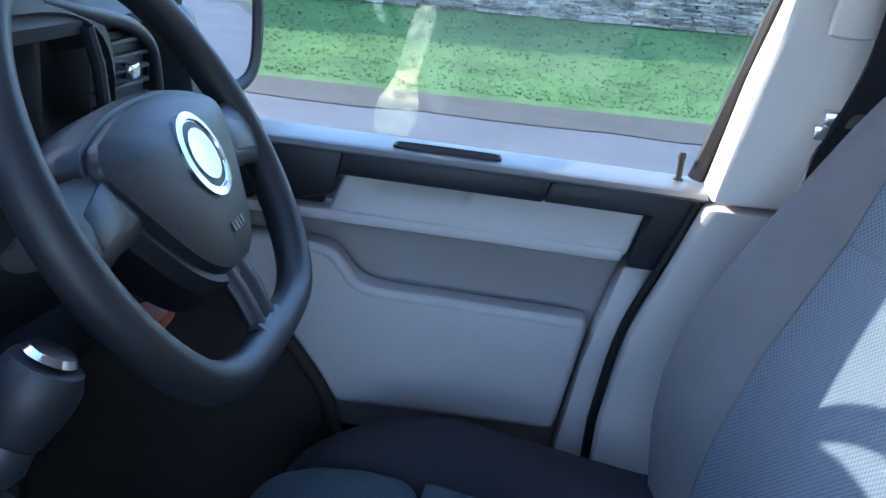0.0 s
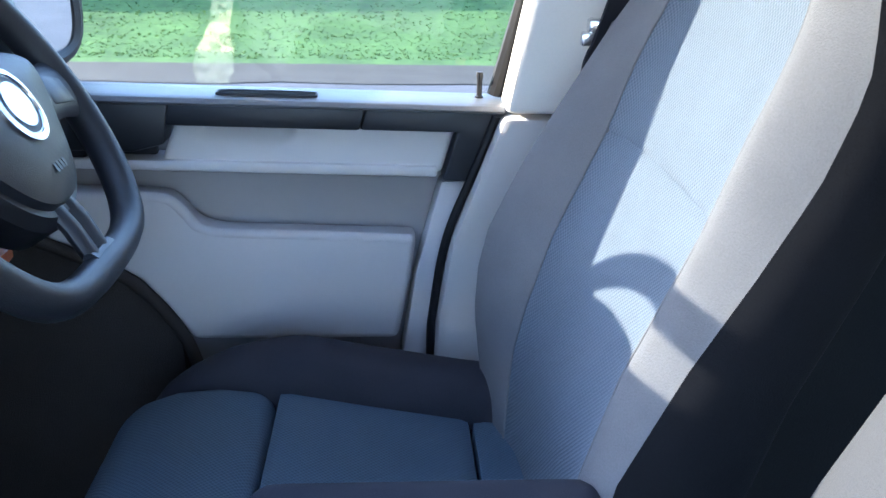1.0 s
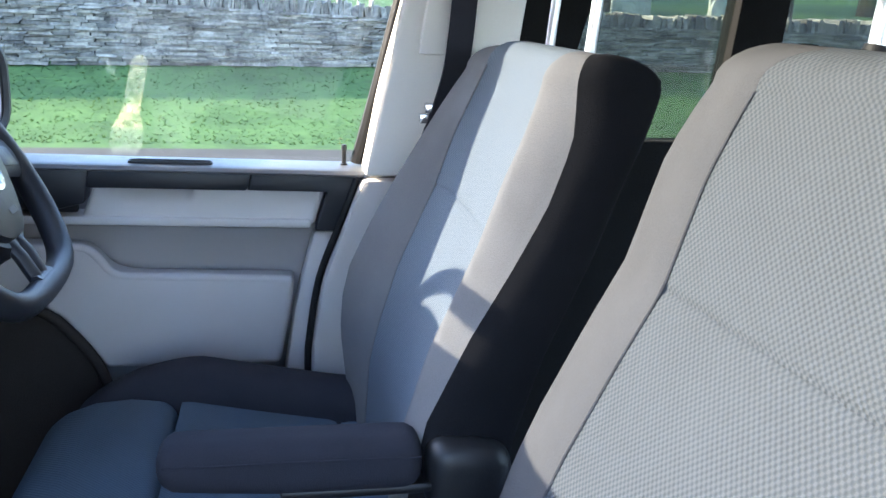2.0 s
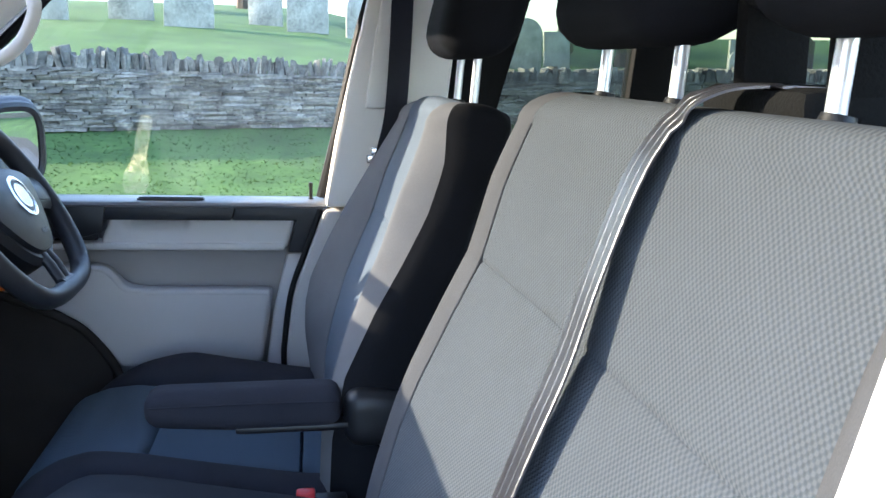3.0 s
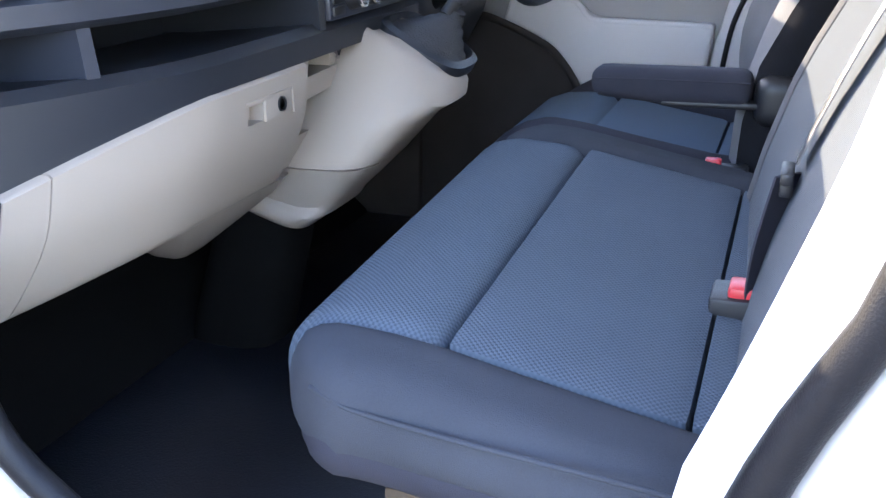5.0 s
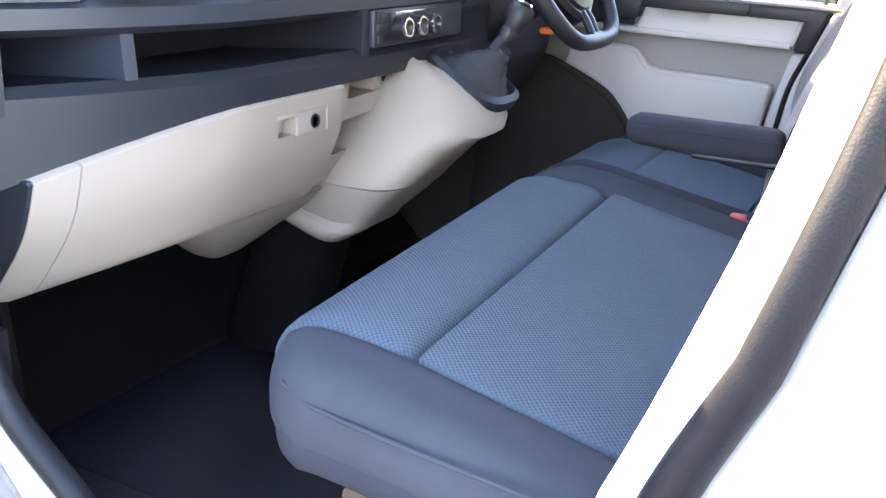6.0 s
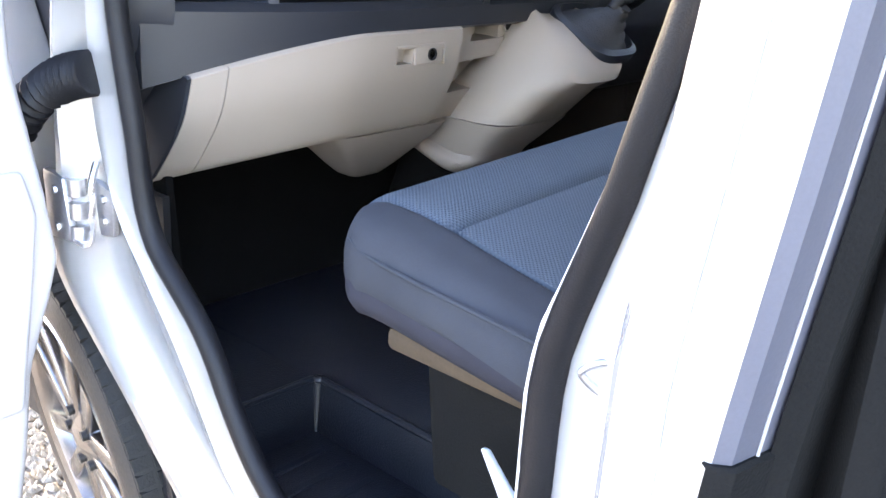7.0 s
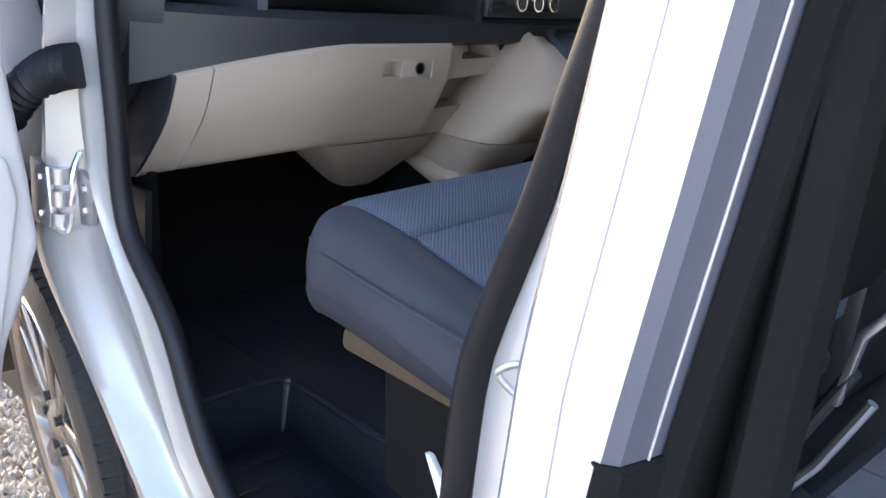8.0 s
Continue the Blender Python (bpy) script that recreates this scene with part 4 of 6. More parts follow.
# moulding and door foot carry the footwell shade in their colour
part("curved_moulding", tube(smooth_path([(-0.86, 0.82, 1.15), (-0.70, 0.808, 1.132), (-0.629, 0.806, 1.110), (-0.56, 0.806, 1.078), (-0.507, 0.806, 1.045), (-0.455, 0.806, 0.976), (-0.43, 0.806, 0.90)], 8), 0.009, 10), KICK_SHADE, dd)
part("front_pocket_wall", prism([(-0.98, 1.15), (-0.70, 1.128), (-0.629, 1.105), (-0.56, 1.073), (-0.507, 1.04), (-0.457, 0.97), (-0.44, 0.60), (-0.98, 0.60)], "y", 0.808, 0.86, 0.006), KICK_SHADE, dd, "foot of the door, footwell shade in its dark brown colour")
part("lock_pin", lathe([(0.0, 0.006), (0.004, 0.006), (0.005, 0.0038), (0.026, 0.0038), (0.03, 0.005), (0.036, 0.004), (0.037, 0.0)], (-0.048, 0.848, 1.299), (0, 0, 1), 12), BLACK, dd, "black door lock pin")
frame_path = smooth_path([(-0.87, 0.845, 1.305), (-0.835, 0.842, 1.43), (-0.738, 0.84, 1.513), (-0.69, 0.838, 1.556), (-0.58, 0.828, 1.655), (-0.43, 0.806, 1.785), (-0.32, 0.80, 1.81), (0.06, 0.80, 1.81), (0.093, 0.80, 1.80), (0.088, 0.804, 1.75), (0.052, 0.818, 1.63), (0.004, 0.838, 1.43), (-0.028, 0.846, 1.305)], 5)
part("window_frame", tube(frame_path, 0.010, 8), RUBBER, dd, "black rubber window frame")
gl = loft([[(-0.90, 0.85, 1.27), (-0.88, 0.845, 1.40), (-0.52, 0.815, 1.80), (0.10, 0.815, 1.80), (-0.02, 0.855, 1.27)], [(-0.90, 0.854, 1.27), (-0.88, 0.849, 1.40), (-0.52, 0.819, 1.80), (0.10, 0.819, 1.80), (-0.02, 0.859, 1.27)]])
gob = part("window_glass", gl, GLASS, dd, "clear door glass")
gob.visible_shadow = False
# shape of the painted reflection, laid just inside the glass
patch = []
for z, w, c in ((1.318, 0.020, -0.398), (1.335, 0.026, -0.396), (1.36, 0.025, -0.393), (1.378, 0.017, -0.388), (1.40, 0.013, -0.383), (1.43, 0.014, -0.376), (1.465, 0.013, -0.368), (1.475, 0.008, -0.366)):
    y = 0.85 - (z - 1.27) * 0.066 - 0.0045
    patch.append([(c - w, y, z), (c + w, y, z), (c + w, y + 0.0006, z), (c - w, y + 0.0006, z)])
part("glue_residue", loft(patch), REFLECTION, gob, "pale yellow reflection in the door glass, painted as a translucent film")
part("roof_rail", rbox((-0.50, 0.80, 1.815), (0.3, 0.88, 1.93), 0.01), PAINT, dd)
structure("trim_rail", rbox((-0.52, 0.745, 1.80), (0.25, 0.80, 1.87), 0.012), CREAM, "cream roof rail trim", "trim")

grab = thing("grab_handle", "cream plastic grab handle on the windscreen pillar", "handle", (-0.66, 0.76, 1.60))
part("bar", tube(smooth_path([(-0.675, 0.775, 1.600), (-0.655, 0.728, 1.584), (-0.628, 0.704, 1.574), (-0.598, 0.70, 1.577), (-0.556, 0.70, 1.606), (-0.530, 0.70, 1.650), (-0.526, 0.704, 1.680), (-0.540, 0.73, 1.694), (-0.560, 0.775, 1.700)], 6), 0.0125, 12), CREAM, grab)

# wing mirror outside the driver's window
wm = thing("wing_mirror", "black wing mirror with reflecting glass", "mirror", (-0.74, 1.0, 1.38))
house = soft_box((0, 0, 0), (0.10, 0.21, 0.205), 0.045, (10, 12, 12))
m_m = Matrix.Translation((-0.712, 1.02, 1.402)) @ Matrix.Rotation(radians(-24), 4, "Z")
part("housing", moved(house, m_m), BLACK, wm)
rim_ring = [m_m @ Vector((0.046, -0.006 + p[0], p[1])) for p in [(0.082 * math.copysign(abs(math.cos(a)) ** 0.6, math.cos(a)), 0.082 * math.copysign(abs(math.sin(a)) ** 0.6, math.sin(a))) for a in [2 * math.pi * k / 40 for k in range(41)]]]
part("rim", tube(rim_ring, 0.013, 8), BLACK, wm)
glass_bm = soft_box((0.0505, -0.006, 0), (0.005, 0.145, 0.145), 0.002, (2, 8, 8))
part("mirror_glass", moved(glass_bm, m_m), MIRROR, wm, "bright mirror glass")
part("arm", prism([(-0.82, 1.29), (-0.65, 1.29), (-0.66, 1.36), (-0.69, 1.44), (-0.75, 1.44)], "y", 0.875, 0.96, 0.012), BLACK, wm)

# ================= seats =================
D_BOL = [(0.86, -0.045), (0.96, -0.05), (1.018, -0.057), (1.075, -0.063), (1.13, -0.060), (1.18, -0.049), (1.255, -0.014), (1.316, 0.020), (1.40, 0.070), (1.49, 0.124), (1.54, 0.15)]
D_INS = [(0.86, -0.035), (0.98, -0.03), (1.053, -0.026), (1.11, -0.014), (1.20, 0.013), (1.313, 0.062), (1.388, 0.088), (1.454, 0.116), (1.498, 0.132), (1.54, 0.15)]
D_SIDE = [(0.86, -0.03), (1.04, -0.02), (1.135, 0.0), (1.227, 0.043), (1.30, 0.084), (1.366, 0.118), (1.436, 0.142), (1.515, 0.150)]
D_SEAM = 1.318


def back_sheet(ctrl, z0, z1, mid, crown=0.0, yc=0.0, n=26, inward=(0.012, 0.0), seam=None):
    """A padded cover panel: ctrl gives its (x, y) outline at a height; crown rounds its upper end over towards the depth mid(z)."""
    levels = [(z, 0.0) for z in np.linspace(z0, z1, n)]
    if seam is not None:
        end = z1 if abs(seam - z1) < abs(seam - z0) else z0
        step = -1 if end == z1 else 1
        levels = sorted(levels + [(end + step * d, 0.0) for d in (0.002, 0.004, 0.007)])
    if crown:
        levels += [(z1 + crown * math.sin(a), 1 - math.cos(a)) for a in (0.25, 0.5, 0.75, 1.0, 1.2, 1.4, 1.55)]
    rings = []
    for z, c in levels:
        ring = smooth_path([(x, y, z) for x, y in ctrl(min(z, z1))], 4)
        for p in ring:
            if seam is not None:
                p.x += 0.0022 * math.exp(-((z - seam) / 0.0035) ** 2)
            p.x += (mid(z1) - p.x) * c * 0.85
            p.y += (yc - p.y) * c * 0.10
        rings.append(ring + [p + Vector((*inward, 0.0)) for p in reversed(ring)])
    return loft(rings)


def seat_headrest(parent, yc, x, z, w=0.25):
    def shape(q):
        return Vector((x + 0.02 + q.x + (q.z) * 0.25, yc + q.y, z + (0.162 if yc > 0 else 0.14) + q.z))
    hr = part("headrest", soft_box((0, 0, 0), (0.13, w, 0.19), 0.055, (8, 12, 10), shape), BLACKCLOTH, parent, "black cloth headrest")
    for s in ((-0.0865, 0.0865) if yc > 0 else (-0.107, 0.107)):
        part("post", tube([(x - 0.004, yc + s, z - 0.03), (x + 0.004, yc + s, z + 0.06), (x + 0.012, yc + s, z + 0.12)], 0.0068, 12), POST_SKYLIT, hr, "chrome headrest post")
        part("post_collar", lathe([(0.0, 0.0), (0.0, 0.0125), (0.005, 0.011), (0.006, 0.0)], (x, yc + s, z - 0.006), (0.2, 0, 1), 12), BLACK, hr)
    return hr


ds = thing("single_seat", "blue-grey cloth driver seat with patterned centre", "seat", (-0.2, 0.45, 0.545))


def d_mid(z):
    return interp(D_INS, z) + 0.045


def narrow(z):
    return 0.018 * max(0.0, (z - 1.40) / 0.09) ** 2


def d_insert(z):
    x = interp(D_INS, z)
    return [(x, 0.58 - narrow(z)), (x + 0.010, 0.54), (x + 0.014, 0.46), (x + 0.014, 0.37), (x + 0.010, 0.29), (x, 0.25 + narrow(z))]


def d_far(z):
    x, b, w = interp(D_INS, z), interp(D_BOL, z), narrow(z)
    return [(x, 0.58 - w), (x * 0.55 + b * 0.45, 0.605 - w), (b + 0.004, 0.645 - w), (b, 0.668 - 1.3 * w), (b + 0.018, 0.692 - 1.6 * w), (b + 0.055, 0.703 - 1.8 * w), (b + 0.12, 0.70 - 1.8 * w)]


def d_near(z):
    x, d, w = interp(D_INS, z), interp(D_SIDE, z), narrow(z)
    return [(x, 0.25 + w), (x - 0.008, 0.232 + w), (x * 0.5 + d * 0.5 - 0.006, 0.212 + w), (d, 0.196 + w)]


def d_side(z):
    d, w, back = interp(D_SIDE, z), narrow(z), interp(D_INS, z) + 0.115
    return [(d, 0.196 + w), (d + 0.02, 0.187 + w), (d + 0.045, 0.184 + w), (back - 0.01, 0.192 + w), (back, 0.215 + w)]


# driver backrest takes the lifted tone, to lighten its shaded part
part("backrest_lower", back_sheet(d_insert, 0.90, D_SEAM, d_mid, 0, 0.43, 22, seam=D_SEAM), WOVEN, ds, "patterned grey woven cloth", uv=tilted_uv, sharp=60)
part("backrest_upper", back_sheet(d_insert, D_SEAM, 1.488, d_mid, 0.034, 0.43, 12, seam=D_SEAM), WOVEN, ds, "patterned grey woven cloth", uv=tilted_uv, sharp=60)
# driver bolsters use the lit copy of the plain cloth
part("backrest_bolster", back_sheet(d_far, 0.90, 1.478, d_mid, 0.034, 0.43, inward=(0.012, -0.008)), PLAIN_LIT, ds, "plain grey side bolster", sharp=60)
part("backrest_bolster", back_sheet(d_near, 0.90, 1.488, d_mid, 0.034, 0.43, inward=(0.012, 0.006)), PLAIN_LIT, ds, "plain grey side bolster", sharp=60)
part("backrest_side", back_sheet(d_side, 0.90, 1.488, d_mid, 0.034, 0.43, inward=(0.002, 0.014)), BLACKCLOTH, ds, "black cloth backrest side", sharp=60)
for cord in (0.58, 0.25):
    part("piping", tube([Vector((interp(D_INS, z) - 0.0005, cord + (narrow(z) if cord < 0.4 else -narrow(z)), z)) for z in np.linspace(0.92, 1.488, 30)], 0.0018, 6), PLAIN_LIT, ds)


def rear_shell(q):
    return Vector((interp(D_INS, q.z) + q.x, q.y + (0.43 - q.y) * 0.08 * max(0.0, (q.z - 1.42) / 0.09), q.z))


part("backrest_rear", soft_box((0.085, 0.442, 1.20), (0.07, 0.50, 0.62), 0.03, (6, 12, 22), rear_shell), BLACKCLOTH, ds)


D_TOP = [(-0.53, -0.05), (-0.50, -0.018), (-0.46, 0.012), (-0.42, 0.026), (-0.37, 0.030), (-0.302, 0.022), (-0.2, 0.002), (-0.066, -0.022), (0.06, -0.03)]


def d_cush(q):
    return Vector((q.x, q.y, q.z + interp(D_TOP, q.x)))


part("cushion_front", soft_box((-0.402, 0.445, 0.905), (0.198, 0.372, 0.12), 0.03, (20, 26, 10), d_cush), SEATCLOTH, ds, "patterned blue-grey woven cloth", uv=flat_uv)
part("cushion_centre", soft_box((-0.186, 0.445, 0.905), (0.234, 0.372, 0.12), 0.010, (16, 20, 8), d_cush), SEATCLOTH, ds, "patterned blue-grey woven cloth", uv=flat_uv)
part("cushion_rear", soft_box((-0.021, 0.445, 0.905), (0.095, 0.372, 0.12), 0.010, (6, 14, 6), d_cush), SEATCLOTH, ds, uv=flat_uv)
part("cushion_bolster", soft_box((-0.235, 0.667, 0.93), (0.51, 0.10, 0.17), 0.045, (26, 10, 8), lambda q: d_cush(q) - Vector((0, 0, 0.085 * max(0.0, min(1.0, (-0.27 - q.x) / 0.22)) ** 1.3))), DARKCLOTH, ds, "dark cushion bolster")
part("cushion_bolster", soft_box((-0.255, 0.232, 0.915), (0.52, 0.10, 0.15), 0.04, (26, 10, 8), lambda q: d_cush(q) - Vector((0, 0, 0.03 * max(0.0, min(1.0, (-0.36 - q.x) / 0.13)) ** 1.5))), DARKCLOTH, ds, "dark cushion bolster")
part("cushion_nose", soft_box((-0.452, 0.45, 0.885), (0.09, 0.40, 0.11), 0.04, (8, 24, 8), d_cush), DARKCLOTH, ds, "dark cushion front edge")
part("seat_base", prism([(-0.40, 0.588), (0.06, 0.588), (0.06, 0.88), (-0.42, 0.88)], "y", 0.25, 0.66, 0.02), BLACK, ds)
seat_headrest(ds, 0.465, 0.214, 1.517, 0.28)
ar = part("armrest", soft_box((-0.142, 0.196, 1.099), (0.272, 0.066, 0.062), 0.022, (18, 10, 8), lambda q: Vector((q.x, q.y, q.z + (0.010 if q.z < 1.095 else 0) * max(0, (-0.14 - q.x) / 0.14)))), DARKCLOTH, ds, "folded-down black cloth armrest")
part("armrest_hinge", soft_box((0.045, 0.194, 1.080), (0.096, 0.064, 0.088), 0.026, (10, 8, 10), lambda q: q + Vector((0, 0, -0.25 * max(0.0, q.x - 0.045)))), BLACK, ar, "black hinge cover")
part("armrest_shell", soft_box((-0.075, 0.196, 1.072), (0.16, 0.056, 0.014), 0.006, (10, 6, 4)), BLACK, ar)
part("stitch_line", tube([(-0.27, 0.163, 1.112), (-0.15, 0.1625, 1.113), (-0.01, 0.163, 1.112)], 0.0012, 6), DARKCLOTH, ar)

# bench
BK = [(0.88, -0.01), (0.96, 0.012), (1.05, 0.032), (1.146, 0.061), (1.20, 0.083), (1.286, 0.125), (1.347, 0.157), (1.44, 0.185), (1.51, 0.213), (1.55, 0.235), (1.6, 0.26)]
bs = thing("passenger_bench", "grey cloth double passenger bench with patterned centre", "seat", (-0.2, -0.28, 0.588))
B_SEAM = 1.348


def bx_back(z, y):
    return interp(BK, z) + 0.05 * max(0.0, -y - 0.05)


def bench_back(q):
    return Vector((bx_back(q.z, q.y) + q.x, q.y, q.z))


def b_mid(z):
    return interp(BK, z) + 0.055


def b_narrow(z):
    return 0.03 * max(0.0, (z - 1.42) / 0.09) ** 2


def b_insert(z):
    w = 0.3 * b_narrow(z)
    return [(bx_back(z, y) + 0.006 * math.sin(math.pi * k / 8), y) for k, y in enumerate(np.linspace(-0.02 - w, -0.70, 9))]


def b_far(z):
    x, w = bx_back(z, -0.02), b_narrow(z)
    return [(x, -0.02 - 0.3 * w), (x - 0.007, 0.005 - 0.4 * w), (x - 0.005, 0.045 - 0.6 * w), (x + 0.004, 0.078 - 0.8 * w), (x + 0.022, 0.102 - w), (x + 0.055, 0.113 - w), (x + 0.12, 0.11 - w)]


def b_near(z):
    x = bx_back(z, -0.70)
    return [(x, -0.70), (x - 0.006, -0.72), (x, -0.748), (x + 0.022, -0.768), (x + 0.055, -0.775), (x + 0.12, -0.77)]


# bench back takes the dimmed tone, to hold down the sun on it
part("backrest_lower", back_sheet(b_insert, 0.92, B_SEAM, b_mid, 0, -0.33, 22, seam=B_SEAM), BENCHBACK_DIM, bs, "patterned grey woven cloth", uv=tilted_uv, sharp=60)
part("backrest_upper", back_sheet(b_insert, B_SEAM, 1.510, b_mid, 0.034, -0.33, 12, seam=B_SEAM), BENCHBACK_DIM, bs, "patterned grey woven cloth", uv=tilted_uv, sharp=60)
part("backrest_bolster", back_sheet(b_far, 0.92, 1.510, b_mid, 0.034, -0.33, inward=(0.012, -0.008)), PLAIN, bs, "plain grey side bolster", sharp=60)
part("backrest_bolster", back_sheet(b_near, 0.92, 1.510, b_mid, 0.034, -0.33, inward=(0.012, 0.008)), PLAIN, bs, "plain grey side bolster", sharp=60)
part("piping", tube([Vector((bx_back(z, -0.02) - 0.001, -0.02 - 0.3 * b_narrow(z), z)) for z in np.linspace(0.95, 1.51, 30)], 0.0018, 6), PLAIN, bs)
part("backrest_rear", soft_box((0.10, -0.33, 1.215), (0.06, 0.86, 0.64), 0.028, (6, 20, 16), bench_back), LINING, bs, "black backrest shell")
B_TOP = [(-0.45, -0.03), (-0.43, -0.005), (-0.40, 0.014), (-0.36, 0.022), (-0.30, 0.018), (-0.245, 0.010), (-0.2, 0.0), (-0.1, -0.02), (0.0, -0.04), (0.06, -0.05)]


def b_cush(q):
    dz = interp(B_TOP, q.x) + 0.006 + 0.014 * max(-1.0, min(1.0, (q.y + 0.31) / 0.33))
    skew = 0.003 * max(0.0, min(1.0, (-0.05 - q.y) / 0.55))
    return Vector((q.x + skew, q.y, q.z + dz * (1 if q.z > 0.93 else 0.5)))


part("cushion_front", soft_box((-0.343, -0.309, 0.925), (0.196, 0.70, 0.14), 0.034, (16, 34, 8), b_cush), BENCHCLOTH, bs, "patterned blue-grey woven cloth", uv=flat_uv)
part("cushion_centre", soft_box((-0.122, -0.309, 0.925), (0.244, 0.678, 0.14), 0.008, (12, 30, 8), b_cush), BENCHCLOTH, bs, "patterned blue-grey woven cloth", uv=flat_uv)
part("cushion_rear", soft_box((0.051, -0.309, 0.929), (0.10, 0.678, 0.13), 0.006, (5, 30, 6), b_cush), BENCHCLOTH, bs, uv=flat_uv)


def end_cush(y_in, y_out):
    def f(q):
        k = max(0, min(1, (q.y - y_in) / (y_out - y_in)))
        p = b_cush(q)
        return Vector((p.x + (0.10 if y_out < 0 else 0.06) * k * k * max(0, (-0.25 - q.x) / 0.2), p.y - (y_out - y_in) * 0.25 * max(0, (0.90 - q.z) / 0.07), p.z - 0.012 * k))
    return f


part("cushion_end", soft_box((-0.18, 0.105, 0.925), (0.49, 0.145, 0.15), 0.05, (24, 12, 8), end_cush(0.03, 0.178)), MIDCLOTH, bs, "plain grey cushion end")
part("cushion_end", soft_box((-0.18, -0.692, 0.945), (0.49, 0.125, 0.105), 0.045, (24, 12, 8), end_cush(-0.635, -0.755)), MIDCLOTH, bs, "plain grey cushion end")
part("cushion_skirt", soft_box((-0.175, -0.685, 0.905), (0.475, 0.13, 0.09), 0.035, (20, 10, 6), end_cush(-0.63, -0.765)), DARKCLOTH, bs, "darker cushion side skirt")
part("edge_piping", tube(smooth_path([(-0.352, -0.735, 0.972), (-0.30, -0.752, 0.966), (-0.20, -0.757, 0.957), (-0.09, -0.757, 0.948), (0.03, -0.757, 0.938)], 8), 0.0028, 8), MIDCLOTH, bs)
part("front_skirt", soft_box((-0.345, -0.27, 0.895), (0.12, 0.86, 0.09), 0.035, (8, 24, 6), lambda q: q), DARKCLOTH, bs)
part("base_edge", rbox((-0.285, -0.728, 0.832), (0.04, 0.16, 0.866), 0.01), TAN, bs, "tan edge of the seat pan")
part("base_box", prism([(-0.27, 0.588), (0.06, 0.588), (0.06, 0.84), (-0.30, 0.84)], "y", -0.64, 0.14, 0.015), LINING, bs, "black seat box")
part("bracket", prism([(-0.135, 0.735), (-0.125, 0.735), (-0.08, 0.69), (-0.03, 0.665), (-0.03, 0.65), (-0.095, 0.67)], "y", -0.70, -0.69, 0.002), WHITE, bs, "white-edged metal bracket")
for yc in (-0.175, -0.650):
    seat_headrest(bs, yc, 0.285, 1.548, 0.33)
hood = part("belt_outlet", rbox((0.285, -0.50, 1.525), (0.37, -0.33, 1.562), 0.01), LINING, bs, "black belt outlet on the backrest top")
part("outlet_post", rbox((0.31, -0.50, 1.55), (0.37, -0.475, 1.64), 0.01), LINING, hood)
part("outlet_post", rbox((0.31, -0.355, 1.55), (0.37, -0.33, 1.64), 0.01), LINING, hood)
part("outlet_bar", rbox((0.31, -0.50, 1.62), (0.37, -0.33, 1.65), 0.01), LINING, hood)
part("belt_buckle", join(rbox((-0.006, -0.41, 0.92), (0.070, -0.345, 0.974), 0.005)), BLACK, bs, "black buckle body")
part("buckle_button", rbox((0.014, -0.402, 0.962), (0.07, -0.36, 0.986), 0.005), RED, bs, "red release button")
part("driver_buckle", rbox((-0.072, 0.145, 0.955), (-0.045, 0.165, 0.985), 0.004), RED, ds, "red release button")
part("driver_buckle_body", rbox((-0.05, 0.14, 0.90), (0.0, 0.17, 0.975), 0.006), BLACK, ds)


part("recliner_rod", tube([(0.325, -0.60, 1.015), (0.29, -0.605, 0.93), (0.235, -0.61, 0.835)], 0.012, 10, 0.7), BLACK, bs, "black steel folding strut")
part("recliner_rod", tube([(0.345, -0.585, 0.985), (0.31, -0.59, 0.90), (0.255, -0.60, 0.81)], 0.006, 8), STEEL, bs, "dull steel rod")
part("release_knob", lathe([(-0.02, 0.012), (0.0, 0.014), (0.012, 0.016), (0.02, 0.012), (0.022, 0.0)], (0.287, -0.605, 1.015), (0.2, -1, 0.2), 16), BLACK, bs, "glossy black release knob")
part("rear_bracket", prism([(0.313, 0.978), (0.322, 0.978), (0.331, 1.053), (0.352, 1.085), (0.344, 1.09), (0.322, 1.058)], "y", -0.612, -0.60, 0.002), STEEL, bs, "bare steel bracket")
part("rear_foot", join(soft_box((0.27, -0.60, 0.80), (0.10, 0.10, 0.12), 0.03, (6, 6, 6)), soft_box((0.22, -0.60, 0.68), (0.08, 0.08, 0.30), 0.02, (6, 6, 6))), BLACK, bs, "black seat fixing")


belt = thing("passenger_belt", "black webbing seat belt across the backrest, sun sheen in its grey colour", "seat belt", (0.15, -0.28, 1.35))
bp = smooth_path([(0.335, -0.475, 1.560), (0.30, -0.450, 1.562), (0.270, -0.425, 1.560), (0.250, -0.408, 1.551), (0.241, -0.397, 1.538), (0.231, -0.389, 1.524), (0.211, -0.385, 1.488), (0.181, -0.391, 1.414), (0.158, -0.397, 1.35), (0.127, -0.404, 1.281), (0.098, -0.408, 1.21), (0.074, -0.412, 1.145)], 5)
rings = []
